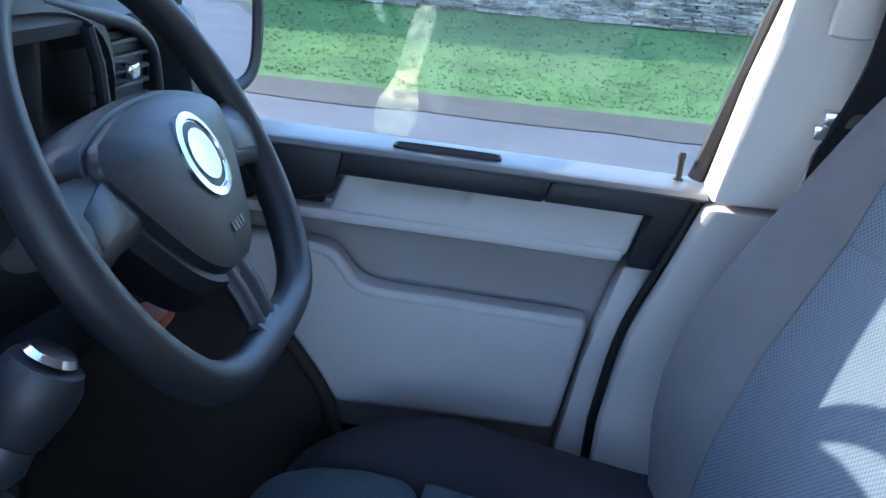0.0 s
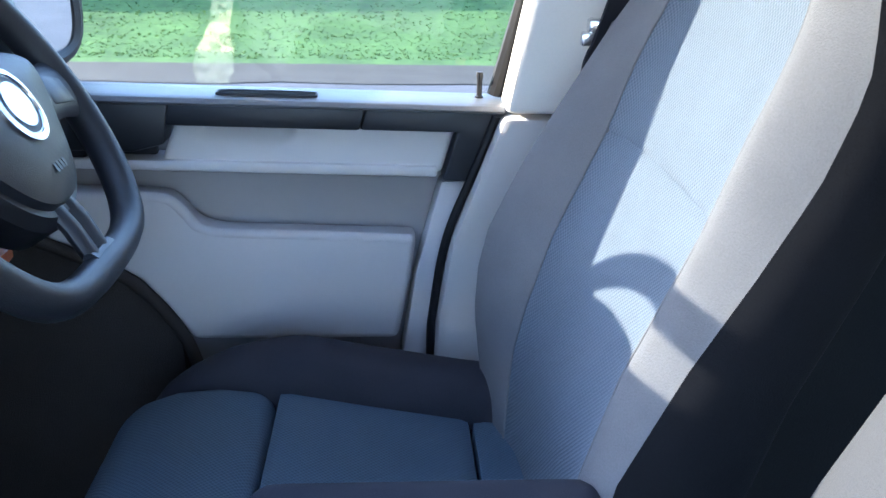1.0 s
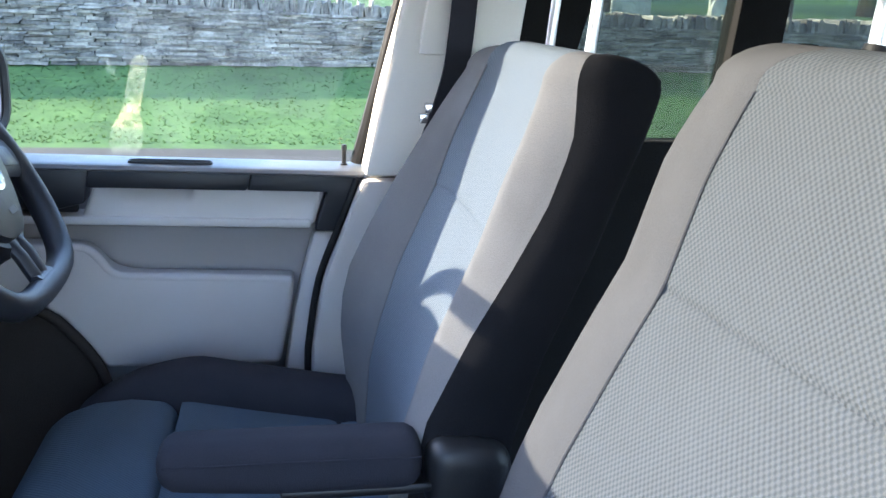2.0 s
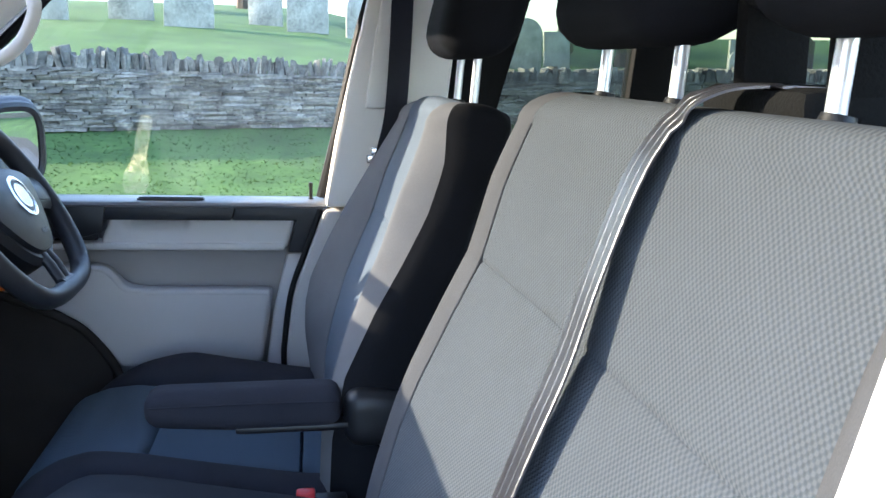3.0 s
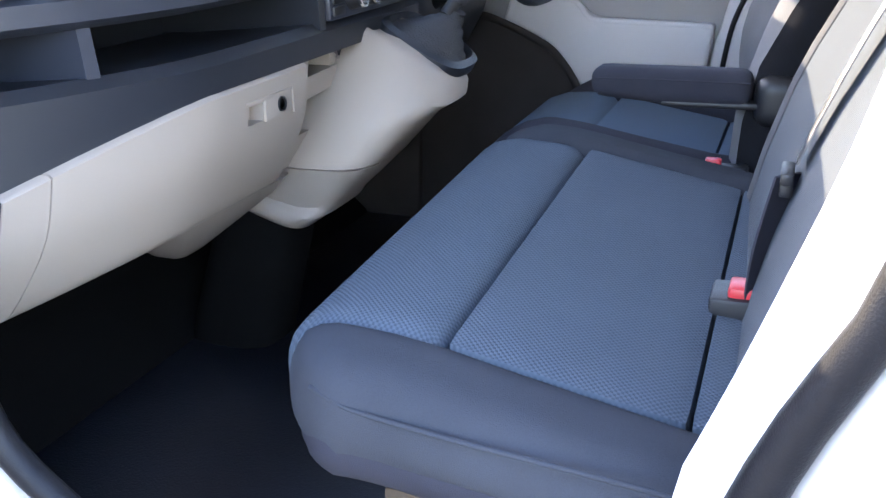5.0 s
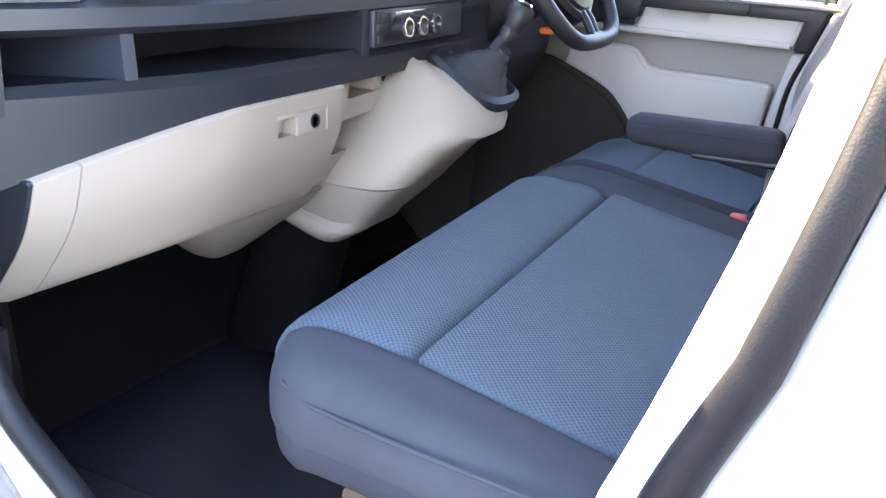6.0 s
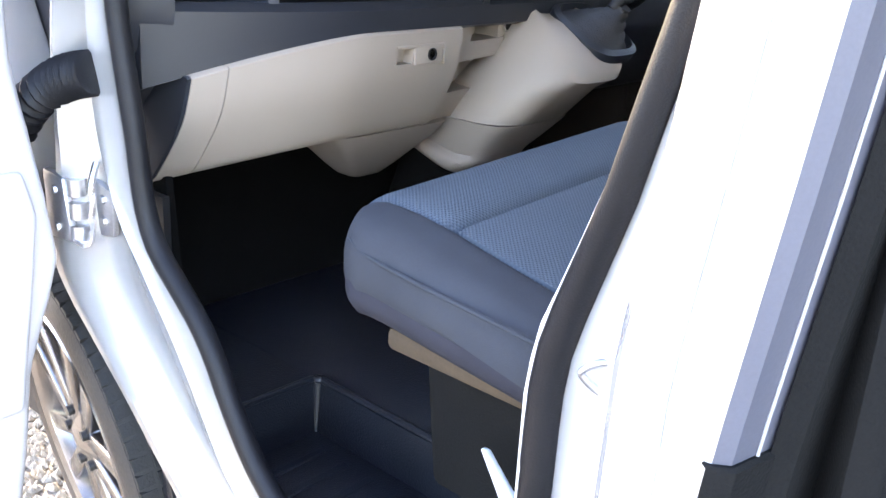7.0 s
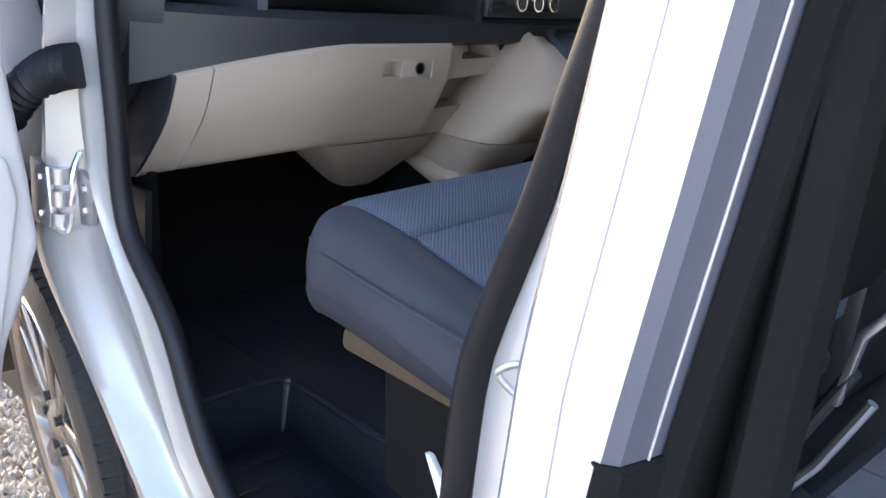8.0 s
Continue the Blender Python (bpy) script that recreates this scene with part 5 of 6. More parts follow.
for k, p in enumerate(bp):
    run = (bp[min(k + 1, len(bp) - 1)] - bp[max(k - 1, 0)]).normalized()
    twist = min(1.0, max(0.0, (p.z - 1.49) / 0.06))
    side = Vector((0.12, 1.0, 0.2)).lerp(Vector((0.1, 1.0, 0.0)), twist)
    side = (side - run * side.dot(run)).normalized()
    out = run.cross(side).normalized()
    if out.x > 0:
        out = -out
    wide = 0.023 - 0.004 * twist
    front = [p + side * wide * u + out * h for u, h in ((-1, 0.0010), (-0.94, 0.0018), (-0.42, 0.0018), (-0.36, 0.0006), (-0.30, 0.0018), (0.30, 0.0018), (0.36, 0.0006), (0.42, 0.0018), (0.94, 0.0018), (1, 0.0010))]
    rings.append(front + [p + side * wide - out * 0.0008, p - side * wide - out * 0.0008])
part("webbing", loft(rings), WEBBING_SHEEN, belt, sharp=25)
before_clasp = set(bpy.data.objects)
clasp = part("clasp", join(rbox((0.064, -0.441, 1.158), (0.078, -0.387, 1.172), 0.003), rbox((0.064, -0.43, 1.142), (0.078, -0.425, 1.16), 0.003), rbox((0.064, -0.402, 1.142), (0.078, -0.397, 1.16), 0.003)), BLACK, belt, "black belt slider")
part("tongue", moved(rbox((-0.002, -0.014, -0.05), (0.002, 0.014, 0.0), 0.001), Matrix.Translation((0.066, -0.395, 1.146)) @ Matrix.Rotation(0.35, 4, "X")), CHROME, clasp, "bright metal belt tongue")
for ob in set(bpy.data.objects) - before_clasp:
    ob.data.transform(Matrix.Translation((-0.006, 0.0, -0.034)))
bp2 = smooth_path([(0.066, -0.414, 1.13), (0.058, -0.41, 1.09), (0.050, -0.40, 1.04), (0.046, -0.388, 0.985), (0.046, -0.382, 0.94)], 6)
# lap part of the same belt, given a darker colour for the shade
part("lap_webbing", strap(bp2, 0.040, 0.003, (0.7, 0.8, 0.2)), DARKCLOTH, belt)

db = thing("driver_belt", "dark seat belt hanging on the door pillar", "seat belt", (0.1, 0.75, 1.5))
part("height_adjuster", soft_box((0.085, 0.755, 1.60), (0.05, 0.02, 0.22), 0.008, (4, 4, 8), lambda q: q + Vector(((q.z - 1.5) * 0.17, 0, 0))), CREAM, db, "cream belt height adjuster")
part("webbing", strap(smooth_path([(0.135, 0.735, 1.72), (0.128, 0.73, 1.60), (0.118, 0.732, 1.48), (0.10, 0.742, 1.40), (0.085, 0.755, 1.32), (0.09, 0.76, 1.0)], 6), 0.047, 0.003, (1, 0.5, 0)), DARKCLOTH, db)
part("tongue", join(rbox((0.07, 0.735, 1.40), (0.125, 0.75, 1.418), 0.004), rbox((0.062, 0.735, 1.385), (0.085, 0.745, 1.402), 0.003)), CHROME, db, "bright belt tongue")

# ================= dashboard =================
def bend(y):
    return -0.125 * max(0.0, (-0.42 - y) / 0.36) ** 1.6


def dash_run(pts, y0, y1, n=14):
    """A profile of (x, z) carried across the dashboard, curving away at the nearside end."""
    return loft([[(x + bend(y), y, z) for x, z in pts] for y in np.linspace(y0, y1, n)])


dash = thing("dashboard", "dark grey dashboard with open storage shelves", "dashboard", (-0.9, 0, 1.2))
# top pad wears the sunlit copy of the dash plastic
part("top_pad", dash_run([(-1.37, 1.355), (-0.80, 1.425), (-0.70, 1.43), (-0.688, 1.445), (-0.70, 1.462), (-0.85, 1.475), (-1.37, 1.40)], -0.79, 0.79, 18), TOPPAD_SUNLIT, dash)
part("back_wall", dash_run([(-1.0, 1.18), (-0.95, 1.18), (-0.93, 1.45), (-1.0, 1.45)], -0.79, 0.78), DASH, dash)
part("upper_ledge", dash_run([(-0.97, 1.30), (-0.67, 1.292), (-0.652, 1.302), (-0.652, 1.325), (-0.668, 1.335), (-0.97, 1.322)], -0.785, 0.24), SILL, dash, "lighter grey shelf edge")
def ledge_drop(y):
    return -0.078 * max(0.0, (-0.42 - y) / 0.36) ** 1.5


part("lower_ledge", loft([[(x + bend(y), y, z + (ledge_drop(y) if z < 1.2 else 0.0)) for x, z in [(-0.97, 1.19), (-0.68, 1.182), (-0.655, 1.19), (-0.652, 1.225), (-0.668, 1.238), (-0.97, 1.215)]] for y in np.linspace(-0.785, 0.24, 18)]), DASH, dash)
part("end_panel", dash_run([(-1.30, 0.95), (-0.86, 0.97), (-0.72, 1.10), (-0.662, 1.17), (-0.648, 1.225), (-0.646, 1.32), (-0.672, 1.45), (-1.30, 1.41)], -0.80, -0.742, 6), DASH, dash)
part("shelf_divider", dash_run([(-0.96, 1.22), (-0.665, 1.225), (-0.672, 1.31), (-0.96, 1.31)], -0.604, -0.588, 2), SILL, dash)
part("shelf_divider", dash_run([(-0.96, 1.22), (-0.655, 1.225), (-0.655, 1.31), (-0.96, 1.31)], -0.15, -0.13, 2), DASH, dash)
part("upper_divider", dash_run([(-0.96, 1.32), (-0.675, 1.325), (-0.70, 1.45), (-0.96, 1.45)], -0.265, -0.245, 2), DASH, dash)
nv = part("side_vent", dash_run([(-0.72, 1.343), (-0.668, 1.343), (-0.69, 1.425), (-0.74, 1.425)], -0.765, -0.665, 3), BLACK, dash, "black slatted air vent")
for k in range(4):
    z = 1.357 + k * 0.018
    part("slat", dash_run([(-0.70, z), (-0.664 - (z - 1.343) * 0.27, z), (-0.664 - (z - 1.343) * 0.27, z + 0.005), (-0.70, z + 0.006)], -0.757, -0.673, 3), SILL, nv)
part("vent_frame", dash_run([(-0.72, 1.33), (-0.655, 1.332), (-0.655, 1.343), (-0.72, 1.343)], -0.775, -0.655, 3), SILL, nv)
part("vent_side", dash_run([(-0.95, 1.33), (-0.662, 1.335), (-0.69, 1.44), (-0.95, 1.44)], -0.662, -0.645, 2), DASH, dash)
paper = thing("paper_sheet", "white folded paper lying on the shelf", "paper", (-0.7, -0.52, 1.34))
part("sheet", moved(rbox((-0.09, -0.15, 0.0), (0.03, 0.15, 0.006), 0.001), Matrix.Translation((-0.70, -0.48, 1.338)) @ Matrix.Rotation(0.04, 4, "Z")), PAPER, paper)


def lean(z):
    return -0.655 - (z - 1.33) * 0.38


def face_box(y0, y1, z0, z1, out, deep, r=0.004):
    """A panel on the leaning centre face."""
    bm = soft_box((0, (y0 + y1) / 2, (z0 + z1) / 2), (out + deep, y1 - y0, z1 - z0), r, (2, 6, 6))
    for v in bm.verts:
        v.co.x += lean(v.co.z) + (out - deep) / 2
    return bm


part("centre_panel", face_box(-0.25, 0.25, 1.325, 1.462, 0.0, 0.03, 0.008), DASH, dash)
radio = part("radio", face_box(-0.125, 0.06, 1.337, 1.452, 0.008, 0.02, 0.005), SILL, dash, "grey radio unit")
part("screen", face_box(-0.085, 0.03, 1.372, 1.432, 0.0105, 0.0, 0.002), SCREEN, radio, "pale grey radio screen")
part("disc_slot", face_box(-0.09, 0.035, 1.440, 1.444, 0.0105, 0.0, 0.001), BLACK, radio)
for y in (-0.105, 0.042):
    part("dial", lathe([(0.0, 0.014), (0.018, 0.013), (0.02, 0.0)], (lean(1.352) + 0.008, y, 1.352), (1, 0, 0.35), 16), SILL, radio, "round radio dial")
for k in range(4):
    part("button", face_box(-0.115, -0.10, 1.378 + k * 0.014, 1.388 + k * 0.014, 0.0115, 0.0, 0.002), BLACK, radio)
    part("button", face_box(0.038, 0.053, 1.378 + k * 0.014, 1.388 + k * 0.014, 0.0115, 0.0, 0.002), BLACK, radio)
part("button_row", face_box(-0.085, 0.025, 1.346, 1.358, 0.0115, 0.0, 0.003), SILL, radio, "grey row of buttons")


def vent(y0, y1, z0, z1, slats=5):
    v = part("air_vent", face_box(y0, y1, z0, z1, 0.001, 0.012, 0.002), BLACK, dash, "black slatted air vent")
    part("vent_rim", join(face_box(y0 - 0.006, y0 + 0.004, z0 - 0.004, z1 + 0.004, 0.018, 0.01, 0.003), face_box(y1 - 0.004, y1 + 0.006, z0 - 0.004, z1 + 0.004, 0.018, 0.01, 0.003), face_box(y0, y1, z1 - 0.002, z1 + 0.004, 0.018, 0.01, 0.002), face_box(y0, y1, z0 - 0.004, z0 + 0.002, 0.018, 0.01, 0.002)), DASH, v)
    part("tab", moved(rbox((-0.006, -0.012, -0.004), (0.008, 0.012, 0.004), 0.002), Matrix.Translation((lean((z0 + z1) / 2) + 0.018, (y0 + y1) / 2, (z0 + z1) / 2))), DASH, v)
    for k in range(slats):
        z = z0 + (z1 - z0) * (k + 0.5) / slats
        part("slat", moved(rbox((-0.012, y0 + 0.008, -0.0014), (0.010, y1 - 0.008, 0.0014), 0.0008), Matrix.Translation((lean(z) + 0.010, 0, z)) @ Matrix.Rotation(0.35, 4, "Y")), SILL, v)


vent(-0.235, -0.145, 1.34, 1.452)
vent(0.085, 0.205, 1.34, 1.452)
heater = part("heater_panel", rbox((-0.68, -0.125, 1.238), (-0.648, 0.19, 1.30), 0.005), SILL, dash, "grey heater control panel")
for k, y in enumerate((-0.055, -0.005, 0.045)):
    kn = part("knob", lathe([(0.0, 0.019), (0.02, 0.017), (0.023, 0.014), (0.023, 0.0)], (-0.648, y, 1.267), (1, 0, 0.1), 20), BLACK, heater, "black rotary knob with silver ring")
    part("ring", lathe([(0.0, 0.0165), (0.004, 0.0165), (0.004, 0.013), (0.0, 0.013)], (-0.626, y, 1.269), (1, 0, 0.1), 20), CHROME, kn, "silver ring")
part("switch_strip", rbox((-0.65, -0.06, 1.289), (-0.645, 0.05, 1.294), 0.001), CHROME, heater)
for k in range(3):
    part("switch", rbox((-0.652, -0.118, 1.245 + k * 0.018), (-0.644, -0.08, 1.259 + k * 0.018), 0.002), BLACK, heater)

# instrument hood
rings = []
for x, s, dz in ((-0.98, 0.92, -0.02), (-0.85, 0.98, 0.0), (-0.72, 1.0, 0.008), (-0.69, 0.99, 0.004), (-0.685, 0.94, -0.006), (-0.71, 0.90, -0.012), (-0.95, 0.84, -0.03)):
    ring = []
    for k in range(21):
        a = math.pi * k / 20
        ring.append((x, 0.44 + 0.225 * s * math.copysign(abs(math.cos(a)) ** 0.6, math.cos(a)), 1.36 + dz + (0.112 * s * math.sin(a) ** 0.7 if 0 < k < 20 else 0)))
    ring = [(x, 0.44 + 0.225 * s, 1.29)] + ring + [(x, 0.44 - 0.225 * s, 1.29)]
    rings.append(ring)
hoodbm = loft(rings, closed=False)
part("instrument_hood", hoodbm, DASH, dash)
part("instrument_face", rbox((-0.90, 0.24, 1.27), (-0.88, 0.64, 1.48), 0.005), BLACK, dash, "dark instrument cluster")
part("driver_lower_panel", prism([(-1.2, 0.95), (-0.80, 0.98), (-0.70, 1.15), (-0.67, 1.28), (-0.70, 1.30), (-1.2, 1.30)], "y", 0.24, 0.78, 0.01), DASH, dash)
part("hood_strip", rbox((-0.70, 0.215, 1.315), (-0.64, 0.30, 1.325), 0.003), CHROME, dash, "bright trim strip")
dv = part("driver_vent", soft_box((-0.722, 0.69, 1.386), (0.05, 0.135, 0.086), 0.008, (4, 6, 6)), BLACK, dash, "black slatted air vent")
for k in range(5):
    part("slat", rbox((-0.708, 0.628, 1.352 + k * 0.0155), (-0.69, 0.752, 1.357 + k * 0.0155), 0.0015), SILL, dv)
part("vent_rim", tube(smooth_path([(-0.695, 0.52, 1.466), (-0.69, 0.62, 1.448), (-0.69, 0.70, 1.432), (-0.69, 0.752, 1.405), (-0.69, 0.772, 1.36), (-0.69, 0.775, 1.31)], 6), 0.008, 10), DASH, dv)
part("vent_divider", tube([(-0.69, 0.60, 1.44), (-0.688, 0.62, 1.40), (-0.685, 0.632, 1.33)], 0.007, 8), SILL, dv)
part("vent_tab", rbox((-0.70, 0.68, 1.378), (-0.68, 0.705, 1.394), 0.003), CHROME, dv)
part("driver_end", prism([(-1.3, 1.0), (-0.80, 1.0), (-0.735, 1.28), (-0.735, 1.44), (-1.3, 1.42)], "y", 0.60, 0.79, 0.012), DASH, dash)

# glovebox and lower beige parts
def drop(y):
    return -0.082 * max(0.0, (-0.42 - y) / 0.36) ** 1.5


prof = [(-0.90, 1.183), (-0.668, 1.183), (-0.664, 1.179), (-0.6648, 1.165), (-0.666, 1.151), (-0.669, 1.125), (-0.674, 1.105), (-0.684, 1.08), (-0.70, 1.05), (-0.718, 1.02), (-0.733, 0.998), (-0.745, 0.988), (-0.80, 0.975), (-0.90, 0.965)]


def fascia(x, y, z):
    """Curves a point of the glovebox profile round and down towards the nearside door."""
    return (x + bend(y) * (1 + 0.6 * max(0.0, 1.18 - z) / 0.19), y, z + drop(y))


ys = list(np.linspace(-0.655, -0.40, 12)) + [-0.353, -0.314, -0.26, -0.235, -0.1875]
box = loft([[fascia(x, y, z) for x, z in prof] for y in ys])
well = [f for f in box.faces if -0.353 < f.calc_center_median().y < -0.314 and 1.126 < f.calc_center_median().z < 1.151 and f.calc_center_median().x > -0.68]
res = bmesh.ops.extrude_face_region(box, geom=well)
bmesh.ops.delete(box, geom=well, context="FACES_ONLY")
bmesh.ops.translate(box, vec=(-0.022, 0, 0), verts=[g for g in res["geom"] if isinstance(g, bmesh.types.BMVert)])
glove = part("glovebox", box, BEIGE, dash, "beige plastic glovebox", sharp=45)
part("end_cheek", loft([[fascia(x + 0.0005, y, z) for x, z in prof] for y in (-0.707, -0.69, -0.67, -0.6575)]), BEIGE, glove, sharp=45)
part("end_cover", loft([[fascia(x - 0.001, y, z) for x, z in prof] for y in (-0.7125, -0.7075)]), DASH, glove, "black end cover beside the glovebox", sharp=13)
part("end_foot", dash_run([(-0.93, 0.97), (-0.845, 0.965), (-0.815, 0.945), (-0.815, 0.925), (-0.93, 0.93)], -0.745, -0.69, 3), BEIGE, glove)
part("latch_plate", rbox((-0.674, -0.311, 1.122), (-0.6645, -0.238, 1.156), 0.002), BEIGE, glove)
part("latch_rim", join(rbox((-0.672, -0.357, 1.153), (-0.6635, -0.236, 1.1575), 0.001), rbox((-0.672, -0.236, 1.120), (-0.6635, -0.232, 1.1575), 0.001)), BEIGE, glove)
lock = part("lock", lathe([(-0.004, 0.011), (0.0025, 0.011), (0.0025, 0.0085), (0.0, 0.0082), (0.0, 0.0)], (-0.6645, -0.268, 1.139), (1, 0, 0), 20), BLACK, glove, "round lock barrel")
con = thing("centre_console", "beige plastic centre console below the dashboard", "console", (-0.75, 0.05, 0.75))
secs = [(1.205, -0.70, -0.59, 0.032, 0.17), (1.20, -0.72, -0.555, 0.018, 0.195), (1.165, -0.75, -0.525, -0.006, 0.20), (1.12, -0.78, -0.525, -0.034, 0.198), (1.06, -0.82, -0.565, -0.068, 0.185), (0.985, -0.87, -0.63, -0.088, 0.17)]
shell = loft([rr((a + b) / 2, (c + d) / 2, (b - a) / 2, (d - c) / 2, z) for z, a, b, c, d in secs])
for v in shell.verts:
    v.co.z -= max(0.0, v.co.x + 0.66) * 0.62 * min(1.0, max(0.0, (v.co.z - 1.05) / 0.14))
part("upper_shell", shell, BEIGE, con, sharp=50)
secs = [(0.983, -0.87, -0.635, -0.086, 0.168), (0.935, -0.91, -0.685, -0.070, 0.158), (0.902, -0.94, -0.722, -0.056, 0.150), (0.894, -0.95, -0.728, -0.062, 0.150), (0.884, -0.955, -0.735, -0.068, 0.150), (0.862, -0.955, -0.775, -0.064, 0.140), (0.852, -0.95, -0.785, -0.056, 0.130)]
foot = loft([rr((a + b) / 2, (c + d) / 2, (b - a) / 2, (d - c) / 2, z, 36, 4.5) for z, a, b, c, d in secs])
for v in foot.verts:
    v.co.z += max(0.0, -0.785 - v.co.x) * 0.34 * max(0.0, min(1.0, (0.95 - v.co.z) / 0.07))
part("lower_shell", foot, BEIGE, con, sharp=50)
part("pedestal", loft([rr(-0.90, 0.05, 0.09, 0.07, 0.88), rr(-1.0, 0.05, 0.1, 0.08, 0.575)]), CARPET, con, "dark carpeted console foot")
part("fuse_cover", loft([rr(-0.835, -0.262, 0.085, 0.152, 0.985, 28, 10), rr(-0.86, -0.24, 0.082, 0.130, 0.955, 28, 9), rr(-0.955, -0.165, 0.045, 0.060, 0.858, 28, 6), rr(-0.975, -0.15, 0.035, 0.042, 0.836, 28, 4), rr(-0.98, -0.15, 0.02, 0.025, 0.831, 28, 3)]), BEIGE, con, "beige fuse cover hanging below")

glove.location += Vector((0.014, -0.021, 0.006))
con.location += Vector((0.04, -0.02, 0.006))
dash.location.x += 0.026
paper.location.x += 0.026


def fascia_x(z):
    return interp(sorted((b, a) for a, b in prof[2:11]), z)


def pierced(outer, holes, deep):
    """A beige fascia piece of (y, z) outline with openings, their walls running deep into it."""
    bm = bmesh.new()
    edges = []
    for ring in [outer] + holes:
        vs = [bm.verts.new((fascia_x(z) - deep, y, z)) for y, z in ring]
        edges += [bm.edges.new((a, b)) for a, b in zip(vs, vs[1:] + vs[:1])]
    bmesh.ops.triangle_fill(bm, use_beauty=True, use_dissolve=False, edges=edges)
    out = bmesh.ops.extrude_face_region(bm, geom=bm.faces[:])
    bmesh.ops.translate(bm, vec=(deep, 0, 0), verts=[g for g in out["geom"] if isinstance(g, bmesh.types.BMVert)])
    return bm


def rounded(ring, r=0.006):
    """The corners of an outline cut round."""
    out = []
    n = len(ring)
    for k in range(n):
        p, a, b = Vector(ring[k]), Vector(ring[k - 1]), Vector(ring[(k + 1) % n])
        u, v = p + (a - p).normalized() * r, p + (b - p).normalized() * r
        for t in (0.0, 0.33, 0.67, 1.0):
            q = u * (1 - t) ** 2 + p * 2 * t * (1 - t) + v * t * t
            out.append((q.x, q.y))
    return out


TRAY = [(-0.125, 1.200), (0.038, 1.204), (0.004, 1.157), (-0.137, 1.152)]
POCKET = [(-0.164, 1.114), (-0.004, 1.124), (-0.052, 1.057), (-0.180, 1.049)]
outer = [(-0.1865, 1.182), (-0.137, 1.186), (-0.130, 1.206), (0.054, 1.211), (0.018, 1.152), (-0.022, 1.080), (-0.047, 1.035), (-0.072, 0.995), (-0.1865, 0.990), (-0.1865, 1.03), (-0.1865, 1.09), (-0.1865, 1.14)]
part("storage_panel", pierced(outer, [rounded(TRAY), rounded(POCKET)], 0.07), BEIGE, con, "beige panel with open tray and pocket", sharp=30)
for ring in (TRAY, POCKET):
    part("recess_back", loft([[(fascia_x(z) - d, y, z) for y, z in ring] for d in (0.066, 0.075)]), BEIGE, con)
plate = part("socket_plate", prism([(-0.045, 1.155), (0.008, 1.157), (0.036, 1.202), (-0.045, 1.200)], "x", -0.735, -0.672, 0.002), BEIGE, con)
sock = part("power_socket", lathe([(-0.004, 0.0), (-0.004, 0.010), (0.003, 0.011), (0.005, 0.0135), (0.004, 0.016), (-0.004, 0.016)], (-0.669, -0.020, 1.179), (1, 0, 0.05), 20), CHROME, con, "bright ringed power socket")
part("socket_hole", lathe([(-0.004, 0.0), (-0.004, 0.0105), (0.0015, 0.0108), (0.0015, 0.0)], (-0.668, -0.020, 1.179), (1, 0, 0.05), 18), BLACK, sock)
for k in range(2):
    part("print_mark", moved(rbox((-0.0006, -0.004, -0.0008), (0.0006, 0.004, 0.0008), 0.0), Matrix.Translation((-0.634, 0.02, 0.997 + 0.005 * k)) @ Matrix.Rotation(0.6, 4, "Y")), GREYTRIM, con)

# gear lever
gear = thing("gear_lever", "black gear lever with chrome-topped knob and gaiter", "gear lever", (-0.60, 0.1, 1.19))
TILT = Matrix.Translation((-0.60, 0.105, 1.172)) @ Matrix.Rotation(radians(31), 4, "Y") @ Matrix.Translation((0.60, -0.105, -1.20))
part("surround", moved(loft([rr(-0.60, 0.105, 0.088, 0.085, 1.185), rr(-0.60, 0.105, 0.088, 0.085, 1.205), rr(-0.60, 0.105, 0.076, 0.073, 1.211), rr(-0.60, 0.105, 0.070, 0.067, 1.192)]), TILT), DASH, gear, "dark grey gaiter surround")
gr = []
for k in range(13):
    u = k / 12
    rad = 0.060 * (1 - u) ** 1.4 + 0.015 + 0.0022 * math.sin(k * 2.1)
    gr.append(rr(-0.60 + 0.012 * u, 0.105 + 0.035 * u, rad, rad, 1.195 + 0.07 * u, 20, 2.4))
part("gaiter", moved(loft(gr), TILT), GAITER, gear, "creased black gaiter")
part("shaft", tube([(-0.575, 0.125, 1.215), (-0.553, 0.155, 1.255)], 0.013, 10), BLACK, gear)
part("collar", lathe([(-0.01, 0.014), (0.0, 0.019), (0.014, 0.018), (0.018, 0.012)], (-0.558, 0.148, 1.243), (0.4, 0.5, 1), 16), LEATHER, gear)
kb = part("knob", lathe([(-0.035, 0.010), (-0.022, 0.019), (0.0, 0.025), (0.015, 0.026), (0.026, 0.022), (0.03, 0.0)], (-0.545, 0.165, 1.275), (0.4, 0.3, 1), 22), LEATHER, gear, "black leather knob")
part("cap", lathe([(0.0, 0.017), (0.004, 0.014), (0.005, 0.0)], (-0.5345, 0.173, 1.302), (0.4, 0.3, 1), 18), CHROME, kb, "chrome knob cap")

gear.location += Vector((0.037, 0.026, 0.0))

# ================= steering wheel =================
sw = thing("steering_wheel", "black leather three-spoke steering wheel", "steering wheel", (-0.54, 0.435, 1.35))
AX = Vector((0.85, 0.0, 0.53)).normalized()
UP = Vector((-0.53, 0.0, 0.85)).normalized()
SIDE = Vector((0, 1, 0))
WC = Vector((-0.520, 0.434, 1.361))


def on_wheel(r, a, h=0.0):
    return WC + (SIDE * math.sin(a) + UP * math.cos(a)) * r + AX * h


